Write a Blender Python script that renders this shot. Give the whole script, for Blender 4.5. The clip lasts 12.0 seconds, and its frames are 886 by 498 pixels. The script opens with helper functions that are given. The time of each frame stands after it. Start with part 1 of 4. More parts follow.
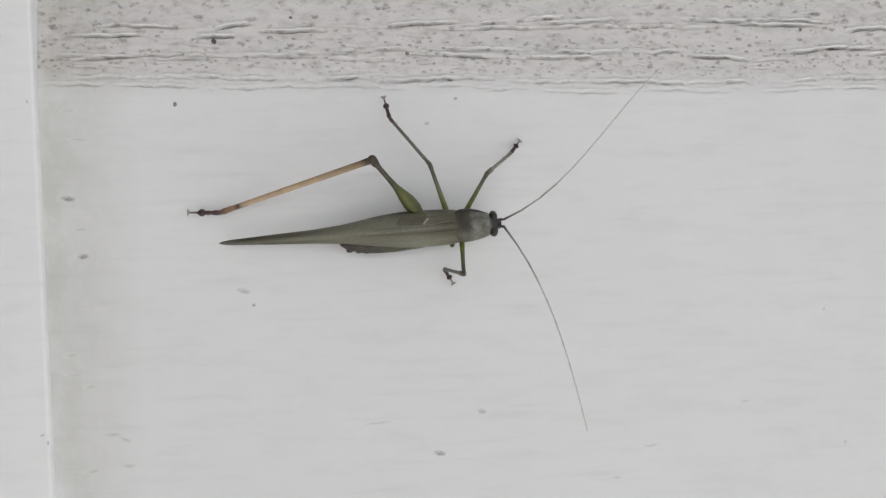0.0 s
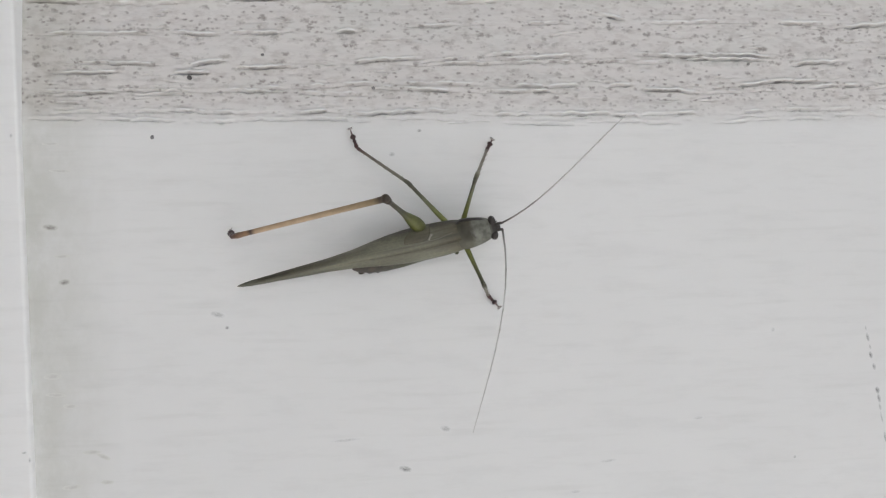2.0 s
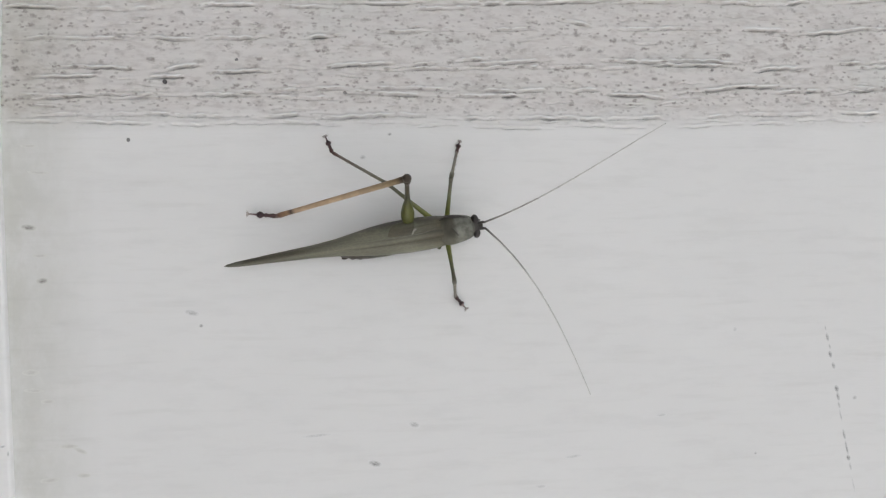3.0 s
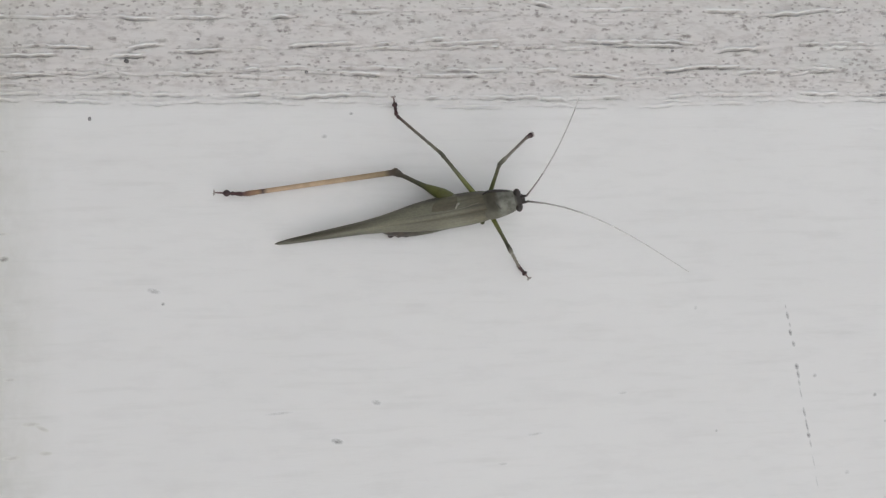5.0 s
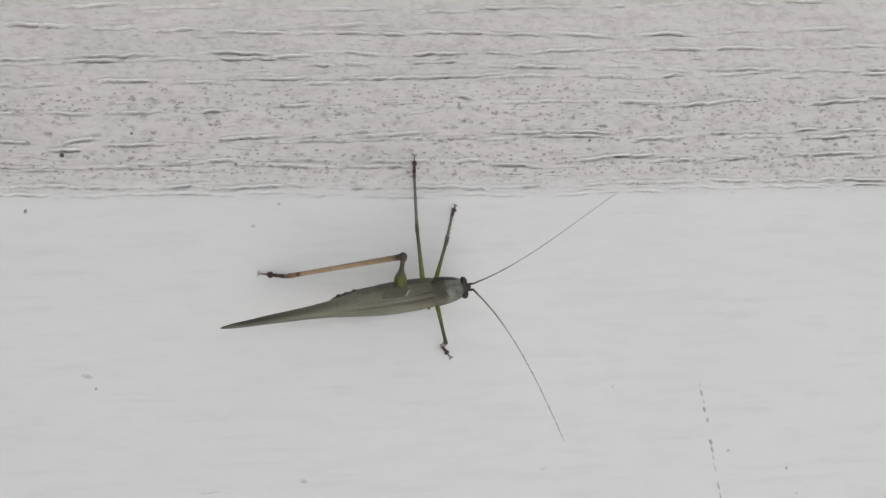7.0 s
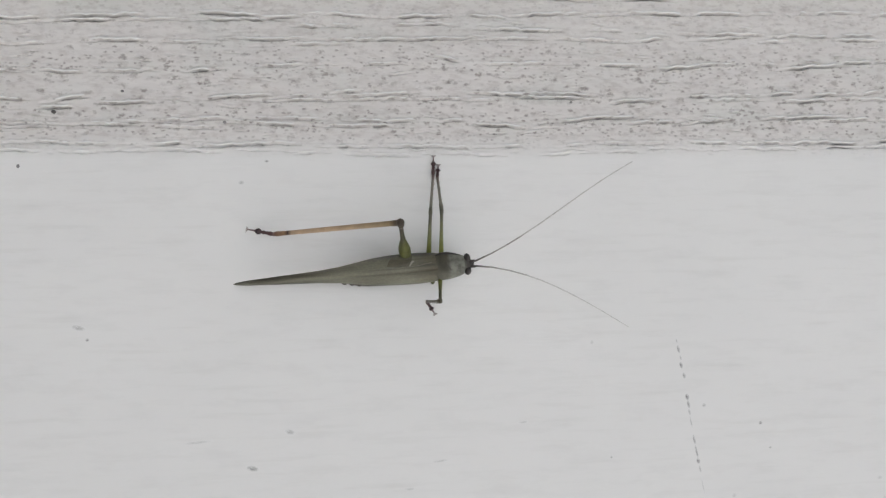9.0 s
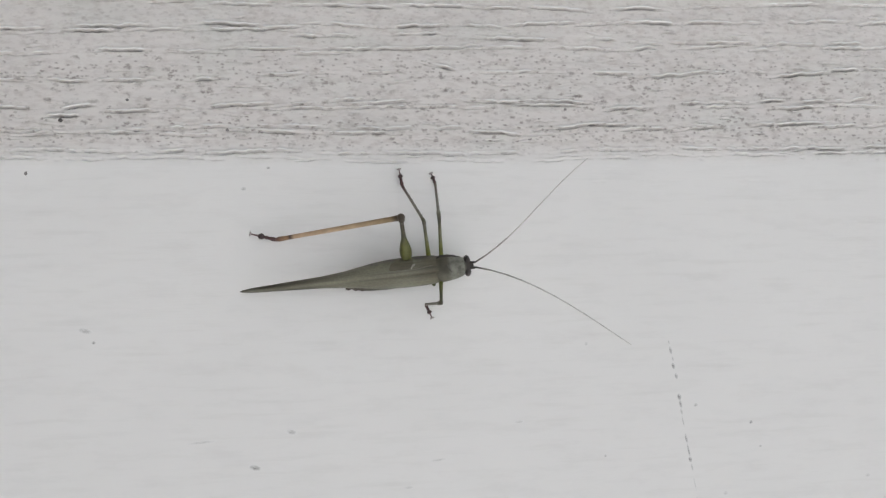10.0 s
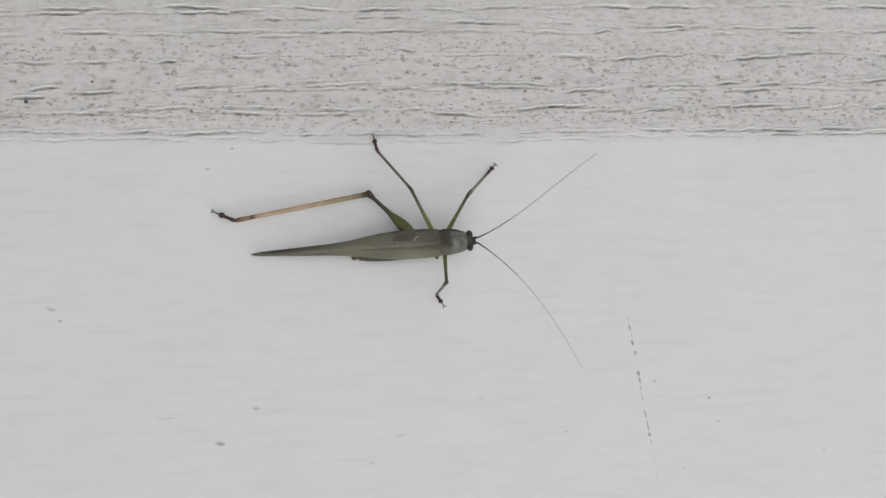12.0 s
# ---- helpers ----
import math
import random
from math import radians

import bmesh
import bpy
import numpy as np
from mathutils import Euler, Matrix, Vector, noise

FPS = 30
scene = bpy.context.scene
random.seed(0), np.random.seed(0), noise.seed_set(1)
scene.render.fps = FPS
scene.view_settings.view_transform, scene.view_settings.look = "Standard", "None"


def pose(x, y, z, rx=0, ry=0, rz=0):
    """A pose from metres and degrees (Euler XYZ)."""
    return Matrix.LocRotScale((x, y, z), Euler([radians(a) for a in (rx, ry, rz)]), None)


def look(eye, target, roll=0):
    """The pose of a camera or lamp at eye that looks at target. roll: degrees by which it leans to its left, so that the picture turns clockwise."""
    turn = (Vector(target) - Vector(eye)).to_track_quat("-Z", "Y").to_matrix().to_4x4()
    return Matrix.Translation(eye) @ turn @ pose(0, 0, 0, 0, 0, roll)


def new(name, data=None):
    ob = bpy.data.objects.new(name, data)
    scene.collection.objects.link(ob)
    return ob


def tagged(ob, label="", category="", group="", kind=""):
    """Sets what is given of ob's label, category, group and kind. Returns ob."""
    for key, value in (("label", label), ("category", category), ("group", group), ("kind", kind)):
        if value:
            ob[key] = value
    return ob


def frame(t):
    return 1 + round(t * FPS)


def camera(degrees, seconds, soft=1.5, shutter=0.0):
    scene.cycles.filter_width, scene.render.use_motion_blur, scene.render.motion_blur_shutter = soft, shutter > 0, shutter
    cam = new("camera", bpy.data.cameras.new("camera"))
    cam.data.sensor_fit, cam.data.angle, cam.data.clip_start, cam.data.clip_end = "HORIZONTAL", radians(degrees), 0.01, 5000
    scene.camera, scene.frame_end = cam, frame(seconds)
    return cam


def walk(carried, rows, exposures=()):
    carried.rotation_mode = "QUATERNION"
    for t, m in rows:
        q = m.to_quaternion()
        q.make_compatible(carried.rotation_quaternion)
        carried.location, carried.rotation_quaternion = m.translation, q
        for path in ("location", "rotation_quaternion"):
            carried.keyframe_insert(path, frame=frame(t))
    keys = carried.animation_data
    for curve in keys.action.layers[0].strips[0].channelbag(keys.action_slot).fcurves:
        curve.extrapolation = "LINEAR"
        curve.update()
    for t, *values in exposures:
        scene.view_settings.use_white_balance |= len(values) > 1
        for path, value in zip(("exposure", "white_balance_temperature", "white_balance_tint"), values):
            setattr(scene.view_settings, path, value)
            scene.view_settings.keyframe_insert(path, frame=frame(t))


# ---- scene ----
cam = camera(60.37, 12.0, soft=1.25)
PATH = [
    (0.0, look((-0.01235, -0.12415, 1.33860), (-0.00038, 0.02533, 1.33499), -0.80)),
    (0.5, look((-0.01097, -0.12490, 1.33992), (0.00079, 0.02462, 1.33766), -0.80)),
    (0.7, look((-0.01040, -0.12590, 1.34090), (0.00070, 0.02370, 1.34020), -0.81)),
    (1.0, look((-0.00964, -0.12740, 1.34229), (0.00199, 0.02212, 1.33938), -0.84)),
    (1.5, look((-0.00797, -0.12930, 1.34149), (0.00420, 0.02014, 1.33726), -0.87)),
    (2.0, look((-0.00697, -0.13080, 1.34096), (0.00524, 0.01869, 1.33956), -0.93)),
    (2.5, look((-0.00576, -0.13293, 1.34151), (0.00672, 0.01652, 1.33889), -0.88)),
    (2.7, look((-0.00275, -0.13404, 1.34194), (0.00953, 0.01544, 1.33983), -0.75)),
    (4.3, look((-0.00115, -0.13529, 1.33963), (0.01170, 0.01414, 1.33702), -0.73)),
    (4.5, look((-0.00204, -0.13528, 1.34004), (0.01082, 0.01415, 1.33764), -0.81)),
    (5.0, look((0.00382, -0.13599, 1.33775), (0.01715, 0.01341, 1.33573), -0.81)),
    (5.5, look((0.00501, -0.13689, 1.34013), (0.01859, 0.01248, 1.33862), -0.54)),
    (6.0, look((0.00855, -0.13854, 1.34707), (0.02236, 0.01082, 1.34570), -0.25)),
    (6.5, look((0.01268, -0.14054, 1.35046), (0.02701, 0.00878, 1.35108), -0.92)),
    (7.0, look((0.01622, -0.14289, 1.35143), (0.03089, 0.00639, 1.35132), -0.88)),
    (7.2, look((0.01716, -0.14341, 1.34902), (0.03245, 0.00581, 1.34837), -0.96)),
    (8.8, look((0.01741, -0.14606, 1.34303), (0.03265, 0.00316, 1.34157), -0.68)),
    (9.0, look((0.01791, -0.14668, 1.34443), (0.03353, 0.00250, 1.34311), -0.63)),
    (9.5, look((0.02163, -0.14892, 1.34459), (0.03814, 0.00016, 1.34323), -0.62)),
    (10.0, look((0.01782, -0.15032, 1.34525), (0.03365, -0.00116, 1.34395), -0.75)),
    (10.5, look((0.01837, -0.15151, 1.34284), (0.03417, -0.00236, 1.34089), -0.88)),
    (11.0, look((0.02159, -0.15255, 1.34285), (0.03756, -0.00341, 1.34179), -0.88)),
    (11.5, look((0.02409, -0.15340, 1.34187), (0.04079, -0.00435, 1.34010), -0.94)),
    (12.0, look((0.02397, -0.15379, 1.34106), (0.04088, -0.00475, 1.33965), -0.95)),
]
walk(cam, PATH)

# ---- light ----
world = bpy.data.worlds.new("sky")
scene.world = world
world.use_nodes = True
wn = world.node_tree.nodes
sky = wn.new("ShaderNodeTexSky")
sky.sky_type, sky.sun_disc = "NISHITA", False
sky.sun_elevation, sky.sun_rotation = radians(31), radians(172)
world.node_tree.links.new(sky.outputs[0], wn["Background"].inputs[0])
wn["Background"].inputs[1].default_value = 0.08
sun = new("sun", bpy.data.lights.new("sun", "SUN"))
sun.data.energy, sun.data.angle, sun.data.color = 5.0, radians(0.5), (1.0, 0.957, 0.919)
# low behind the viewer: the added roof keeps it off the wall, the bright ground throws it up again
sun.matrix_world = look((0.28, -1.99, 1.2), (0, 0, 0))
scene.view_settings.exposure = 1.37

MM = 0.001
BEND = 1.3617      # height at which the board's flat face turns into its receding top


# ---- materials ----
def shader(name, rough=0.5, metal=0.0):
    m = bpy.data.materials.new(name)
    m.use_nodes = True
    b = m.node_tree.nodes["Principled BSDF"]
    b.inputs["Roughness"].default_value, b.inputs["Metallic"].default_value = rough, metal
    return m, m.node_tree, b


def node(tree, kind, **values):
    n = tree.nodes.new("ShaderNode" + kind)
    for key, value in values.items():
        n.inputs[key.replace("_", " ")].default_value = value
    return n


def place(tree, scale):
    """Object coordinates stretched by scale."""
    co, mp = node(tree, "TexCoord"), node(tree, "Mapping")
    mp.inputs["Scale"].default_value = scale
    tree.links.new(co.outputs["Object"], mp.inputs["Vector"])
    return mp.outputs["Vector"]


def ramp(tree, source, stops):
    r = tree.nodes.new("ShaderNodeValToRGB")
    while len(r.color_ramp.elements) < len(stops):
        r.color_ramp.elements.new(0.5)
    for e, (at, colour) in zip(r.color_ramp.elements, stops):
        e.position = at
        e.color = (*colour, 1) if len(colour) == 3 else colour
    tree.links.new(source, r.inputs[0])
    return r.outputs["Color"]


def blend(tree, factor, a, b, how="MIX"):
    n = tree.nodes.new("ShaderNodeMix")
    n.data_type, n.blend_type = "RGBA", how
    for socket, value in ((n.inputs["Factor"], factor), (n.inputs["A"], a), (n.inputs["B"], b)):
        if isinstance(value, bpy.types.NodeSocket):
            tree.links.new(value, socket)
        else:
            socket.default_value = value if isinstance(value, float) else (*value, 1)
    return n.outputs["Result"]


def noisy(tree, scale, size, detail=4.0, rough=0.55):
    n = node(tree, "TexNoise", Scale=size, Detail=detail, Roughness=rough)
    tree.links.new(place(tree, scale), n.inputs["Vector"])
    return n.outputs["Fac"]


def relief(tree, bsdf, height, strength, depth):
    b = node(tree, "Bump", Strength=strength, Distance=depth)
    tree.links.new(height, b.inputs["Height"])
    tree.links.new(b.outputs["Normal"], bsdf.inputs["Normal"])


def painted(name, base, dirt=0.0):
    """White house paint with a fine horizontal grain and, in the board's darker-toned top, lodged grit."""
    m, t, b = shader(name, 0.55)
    tint = ramp(t, noisy(t, (1, 1, 1), 35.0), [(0.3, tuple(c * 0.97 for c in base)), (0.7, base)])
    streak = ramp(t, noisy(t, (60, 60, 700), 1.0, 5.0), [(0.30, (0.90, 0.90, 0.89)), (0.46, (1, 1, 1))])
    col = blend(t, 0.4, tint, streak, "MULTIPLY")
    patch = ramp(t, noisy(t, (75, 75, 300), 1.0, 6.0, 0.65), [(0.33, (0.94, 0.94, 0.938)), (0.50, (1, 1, 1))])
    col = blend(t, 0.7, col, patch, "MULTIPLY")
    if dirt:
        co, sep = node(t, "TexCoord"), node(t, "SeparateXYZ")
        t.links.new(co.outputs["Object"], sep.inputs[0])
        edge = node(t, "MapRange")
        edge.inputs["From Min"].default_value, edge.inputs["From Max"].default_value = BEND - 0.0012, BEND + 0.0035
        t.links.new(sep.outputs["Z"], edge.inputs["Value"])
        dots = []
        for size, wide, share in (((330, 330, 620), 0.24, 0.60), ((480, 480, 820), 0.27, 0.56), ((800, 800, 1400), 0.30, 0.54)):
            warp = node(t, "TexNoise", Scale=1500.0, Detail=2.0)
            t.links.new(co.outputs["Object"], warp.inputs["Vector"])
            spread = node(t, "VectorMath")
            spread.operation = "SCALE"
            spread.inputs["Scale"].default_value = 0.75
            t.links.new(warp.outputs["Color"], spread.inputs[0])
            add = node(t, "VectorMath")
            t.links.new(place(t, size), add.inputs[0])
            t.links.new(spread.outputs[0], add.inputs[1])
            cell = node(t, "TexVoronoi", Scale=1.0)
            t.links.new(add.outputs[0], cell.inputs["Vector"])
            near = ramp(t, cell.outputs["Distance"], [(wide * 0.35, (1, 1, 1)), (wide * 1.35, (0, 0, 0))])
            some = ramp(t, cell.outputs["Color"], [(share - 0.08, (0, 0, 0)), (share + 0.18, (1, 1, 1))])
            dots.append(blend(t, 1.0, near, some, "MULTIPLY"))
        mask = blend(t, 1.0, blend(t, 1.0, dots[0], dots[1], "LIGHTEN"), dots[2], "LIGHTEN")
        # this tone darkens the whole top: its dirt and the receding face's shade
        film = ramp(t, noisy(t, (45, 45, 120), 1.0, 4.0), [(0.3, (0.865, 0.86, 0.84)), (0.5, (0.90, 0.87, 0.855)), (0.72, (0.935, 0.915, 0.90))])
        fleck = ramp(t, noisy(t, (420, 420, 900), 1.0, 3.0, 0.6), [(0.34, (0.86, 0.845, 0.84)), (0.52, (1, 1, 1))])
        toned_top = blend(t, 1.0, blend(t, 1.0, col, film, "MULTIPLY"), fleck, "MULTIPLY")
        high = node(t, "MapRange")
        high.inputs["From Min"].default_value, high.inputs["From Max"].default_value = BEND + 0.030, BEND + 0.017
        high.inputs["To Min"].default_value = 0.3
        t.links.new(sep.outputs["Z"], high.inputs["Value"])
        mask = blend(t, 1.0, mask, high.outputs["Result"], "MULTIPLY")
        toned_top = blend(t, mask, toned_top, (0.34, 0.31, 0.30))
        # the grooves' bright lips are painted in by dropping the darker tone there
        crest_light = node(t, "Attribute")
        crest_light.attribute_name = "crest"
        toned_top = blend(t, crest_light.outputs["Fac"], toned_top, col)
        col = blend(t, edge.outputs["Result"], col, toned_top)
        # patchy olive grime beside the trim, with the corner's shade painted in with it
        trim_side = node(t, "MapRange")
        trim_side.inputs["From Min"].default_value, trim_side.inputs["From Max"].default_value = -0.050, -0.064
        t.links.new(sep.outputs["X"], trim_side.inputs["Value"])
        spots = ramp(t, noisy(t, (160, 160, 110), 1.0, 5.0, 0.65), [(0.2, (0, 0, 0)), (0.58, (1, 1, 1))])
        col = blend(t, blend(t, 1.0, trim_side.outputs["Result"], spots, "MULTIPLY"), col, blend(t, 1.0, col, (0.79, 0.79, 0.75), "MULTIPLY"))
    t.links.new(col, b.inputs["Base Color"])
    relief(t, b, noisy(t, (250, 250, 2500), 1.0, 3.0), 0.25, 0.0001)
    return m


def chitin(name, stops, length, rough=0.42, grain=900.0, spot=0.35):
    """Insect skin whose colour runs along the part (stops over its length in mm), mottled and finely pitted."""
    m, t, b = shader(name, rough)
    co, sep, run = node(t, "TexCoord"), node(t, "SeparateXYZ"), node(t, "MapRange")
    run.inputs["From Min"].default_value, run.inputs["From Max"].default_value = length[0] * MM, length[1] * MM
    t.links.new(co.outputs["Object"], sep.inputs[0])
    t.links.new(sep.outputs["X"], run.inputs["Value"])
    base = ramp(t, run.outputs["Result"], stops)
    mottle = ramp(t, noisy(t, (1, 1, 1), grain), [(0.3, (1 - spot,) * 3), (0.65, (1.0, 1.0, 1.0))])
    t.links.new(blend(t, 1.0, base, mottle, "MULTIPLY"), b.inputs["Base Color"])
    relief(t, b, noisy(t, (1, 1, 1), grain * 3), 0.35, 0.00006)
    return m


def along(tree, axis, low, high):
    """0 to 1 as the object coordinate runs from low to high (mm), with an uneven front."""
    co, sep, run = node(tree, "TexCoord"), node(tree, "SeparateXYZ"), node(tree, "MapRange")
    run.inputs["From Min"].default_value, run.inputs["From Max"].default_value = low * MM, high * MM
    mix = node(tree, "VectorMath")
    wave = node(tree, "TexNoise", Scale=700.0, Detail=3.0)
    small = node(tree, "VectorMath")
    small.operation = "SCALE"
    small.inputs["Scale"].default_value = 0.0012
    tree.links.new(co.outputs["Object"], wave.inputs["Vector"])
    tree.links.new(wave.outputs["Color"], small.inputs[0])
    tree.links.new(co.outputs["Object"], mix.inputs[0])
    tree.links.new(small.outputs[0], mix.inputs[1])
    tree.links.new(mix.outputs[0], sep.inputs[0])
    tree.links.new(sep.outputs[axis], run.inputs["Value"])
    return run.outputs["Result"]


def shield_skin(name):
    """Pale grey saddle with a brown rear, darker towards its left flank, and a mottled face."""
    m, t, b = shader(name, 0.55)
    b.inputs["Specular IOR Level"].default_value = 0.3
    pale = ramp(t, noisy(t, (1, 1, 1), 800.0), [(0.34, (0.10, 0.10, 0.082)), (0.5, (0.160, 0.162, 0.136)), (0.66, (0.215, 0.216, 0.186))])
    brown = ramp(t, noisy(t, (1, 1, 1), 600.0), [(0.35, (0.048, 0.044, 0.032)), (0.65, (0.074, 0.068, 0.051))])
    rear = ramp(t, noisy(t, (1, 1, 1), 700.0), [(0.35, (0.098, 0.095, 0.071)), (0.65, (0.134, 0.132, 0.101))])
    deep = blend(t, along(t, "Y", -1.0, 0.5), rear, brown)
    deep = blend(t, along(t, "X", 5.3, 3.7), deep, rear)
    col = blend(t, along(t, "X", 6.45, 7.2), deep, pale)
    col = blend(t, along(t, "Y", -2.0, -3.0), col, (0.14, 0.15, 0.075))
    t.links.new(col, b.inputs["Base Color"])
    relief(t, b, noisy(t, (1, 1, 1), 2200.0), 0.35, 0.00006)
    return m


def wing_skin(name, base, vein, brown=False):
    """Leathery forewing: lengthwise veins and a net of small cells."""
    m, t, b = shader(name, 0.5)
    lines = noisy(t, (45, 1100, 250), 1.0, 3.0)
    cells = node(t, "TexVoronoi", Scale=1.0)
    cells.feature = "DISTANCE_TO_EDGE"
    t.links.new(place(t, (900, 2200, 900)), cells.inputs["Vector"])
    net = ramp(t, cells.outputs["Distance"], [(0.02, (1.25, 1.25, 1.2)), (0.12, (1, 1, 1))])
    col = ramp(t, lines, [(0.34, tuple(c * 0.60 for c in base)), (0.5, base), (0.68, vein)])
    bands = ramp(t, noisy(t, (28, 420, 120), 1.0, 2.0), [(0.36, (0.66, 0.64, 0.60)), (0.52, (1, 1, 1)), (0.66, (1.16, 1.17, 1.1))])
    col = blend(t, 1.0, col, bands, "MULTIPLY")
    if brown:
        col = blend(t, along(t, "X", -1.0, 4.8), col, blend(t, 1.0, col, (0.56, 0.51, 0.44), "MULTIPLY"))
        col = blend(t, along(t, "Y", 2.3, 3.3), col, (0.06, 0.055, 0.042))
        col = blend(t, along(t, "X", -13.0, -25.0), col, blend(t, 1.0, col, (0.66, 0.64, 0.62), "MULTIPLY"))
    t.links.new(blend(t, 0.7, col, net, "MULTIPLY"), b.inputs["Base Color"])
    relief(t, b, lines, 0.5, 0.0002)
    return m


def stain(name, colour, paint=(0.80, 0.80, 0.80)):
    """A thin stain that fades into the paint at its ragged rim."""
    m, t, b = shader(name, 0.6)
    co, sep = node(t, "TexCoord"), node(t, "VectorMath")
    flat = node(t, "Mapping")
    flat.inputs["Location"].default_value, flat.inputs["Scale"].default_value = (-1, 0, -1), (2, 0, 2)
    t.links.new(co.outputs["Generated"], flat.inputs["Vector"])
    sep.operation = "LENGTH"
    t.links.new(flat.outputs["Vector"], sep.inputs[0])
    near = ramp(t, sep.outputs["Value"], [(0.25, (1, 1, 1)), (0.95, (0, 0, 0))])
    rag = ramp(t, noisy(t, (1, 1, 1), 2600.0, 3.0, 0.6), [(0.34, (0.15, 0.15, 0.15)), (0.56, (1, 1, 1))])
    t.links.new(blend(t, blend(t, 1.0, near, rag, "MULTIPLY"), paint, colour), b.inputs["Base Color"])
    return m


def plain_ground(name, a, b_):
    m, t, b = shader(name, 0.9)
    t.links.new(ramp(t, noisy(t, (1, 1, 1), 1.3, 8.0), [(0.3, a), (0.7, b_)]), b.inputs["Base Color"])
    relief(t, b, noisy(t, (1, 1, 1), 60.0), 0.3, 0.004)
    return m


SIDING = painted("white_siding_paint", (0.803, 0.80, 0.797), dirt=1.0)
TRIM = painted("white_trim_paint", (0.835, 0.83, 0.825))
PLASTER = painted("white_plaster", (0.75, 0.75, 0.74))
BLOCK_GREY = plain_ground("block_grey", (0.17, 0.165, 0.16), (0.25, 0.245, 0.24))
FILL_PALE = plain_ground("fill_pale", (0.64, 0.635, 0.625), (0.72, 0.715, 0.705))
CONCRETE = plain_ground("pale_concrete", (0.36, 0.362, 0.36), (0.44, 0.44, 0.435))
SPECK = chitin("dirt_speck", [(0, (0.10, 0.09, 0.09)), (1, (0.14, 0.13, 0.13))], (-1, 1), 0.8)
GREY = chitin("grey_dirt", [(0, (0.26, 0.25, 0.25)), (1, (0.32, 0.31, 0.31))], (-1, 1), 0.8)
SMUDGE = stain("grey_smudge", (0.30, 0.30, 0.295))
FAINT = stain("faint_smudge", (0.50, 0.50, 0.495))
DIM = stain("dim_smudge", (0.63, 0.63, 0.625))
TRIM_SMUDGE = stain("brown_smudge_by_trim", (0.27, 0.25, 0.235), (0.69, 0.69, 0.66))
SCRATCH = stain("grey_scratch", (0.33, 0.33, 0.33))
DARK_SCRATCH = stain("dark_grey_scratch", (0.20, 0.20, 0.20))
FAINT_TRIM_SMUDGE = stain("faint_smudge_by_trim", (0.60, 0.59, 0.57), (0.73, 0.73, 0.70))

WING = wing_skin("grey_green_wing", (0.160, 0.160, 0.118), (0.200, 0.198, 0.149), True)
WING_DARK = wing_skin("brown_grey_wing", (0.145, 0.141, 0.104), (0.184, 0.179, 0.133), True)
PANEL = wing_skin("dark_wing_panel", (0.086, 0.079, 0.054), (0.114, 0.105, 0.072))
FURROW = chitin("brown_furrow", [(0, (0.08, 0.076, 0.06)), (1, (0.08, 0.076, 0.06))], (-1, 1), 0.6)
TAN = chitin("tan_vein", [(0, (0.20, 0.185, 0.14)), (1, (0.20, 0.185, 0.14))], (-1, 1), 0.5)
PALE = chitin("pale_vein", [(0, (0.33, 0.315, 0.27)), (1, (0.33, 0.315, 0.27))], (-1, 1), 0.5)
WING_TIP = wing_skin("grey_hind_wing", (0.13, 0.131, 0.104), (0.175, 0.173, 0.134))
SHIELD = shield_skin("grey_shield")
BREAST = chitin("olive_breast", [(0, (0.15, 0.155, 0.06)), (1, (0.17, 0.18, 0.07))], (0, 9), 0.45, 900.0)
HEAD = chitin("grey_green_head", [(0, (0.15, 0.155, 0.125)), (0.36, (0.14, 0.14, 0.115)), (0.48, (0.05, 0.044, 0.038)), (0.70, (0.032, 0.027, 0.024)), (1, (0.07, 0.06, 0.05))], (8, 11.4), 0.65, 800.0)
EYE = chitin("dark_eye", [(0, (0.02, 0.015, 0.013)), (1, (0.026, 0.02, 0.018))], (-1, 1), 0.38, 3000.0, 0.2)
BELLY = chitin("brown_belly", [(0, (0.055, 0.038, 0.03)), (0.15, (0.055, 0.042, 0.03)), (0.3, (0.06, 0.057, 0.038)), (1, (0.13, 0.14, 0.05))], (-14, 4), 0.45, 900.0, 0.6)
HIND_FEMUR = chitin("hind_femur_skin", [(0.0, (0.075, 0.078, 0.028)), (0.14, (0.095, 0.101, 0.028)), (0.42, (0.118, 0.127, 0.029)), (0.60, (0.058, 0.056, 0.028)), (0.9, (0.055, 0.042, 0.027)), (1.0, (0.05, 0.034, 0.024))], (0, 13.8))
HIND_TIBIA = chitin("hind_tibia_skin", [(0.0, (0.05, 0.036, 0.024)), (0.035, (0.075, 0.052, 0.03)), (0.075, (0.26, 0.19, 0.105)), (0.18, (0.40, 0.295, 0.18)), (0.45, (0.52, 0.38, 0.245)), (0.83, (0.54, 0.385, 0.255)), (0.86, (0.05, 0.03, 0.025)), (0.89, (0.36, 0.22, 0.12)), (1.0, (0.10, 0.04, 0.04))], (0, 26.9), 0.42, 900.0, 0.22)
TARSUS_STOPS = [(0, (0.085, 0.036, 0.034)), (0.5, (0.045, 0.020, 0.022)), (0.62, (0.04, 0.02, 0.022)), (0.70, (0.16, 0.10, 0.10)), (1, (0.30, 0.24, 0.23))]
FOOT_SKINS = {kind: chitin("red_brown_foot_" + kind, TARSUS_STOPS, (0, toe), 0.4) for kind, toe in (("hind", 5.0), ("middle", 3.5), ("front", 2.7))}
CLAW = chitin("pale_claw", [(0, (0.36, 0.31, 0.30)), (1, (0.48, 0.44, 0.42))], (0, 1), 0.5)
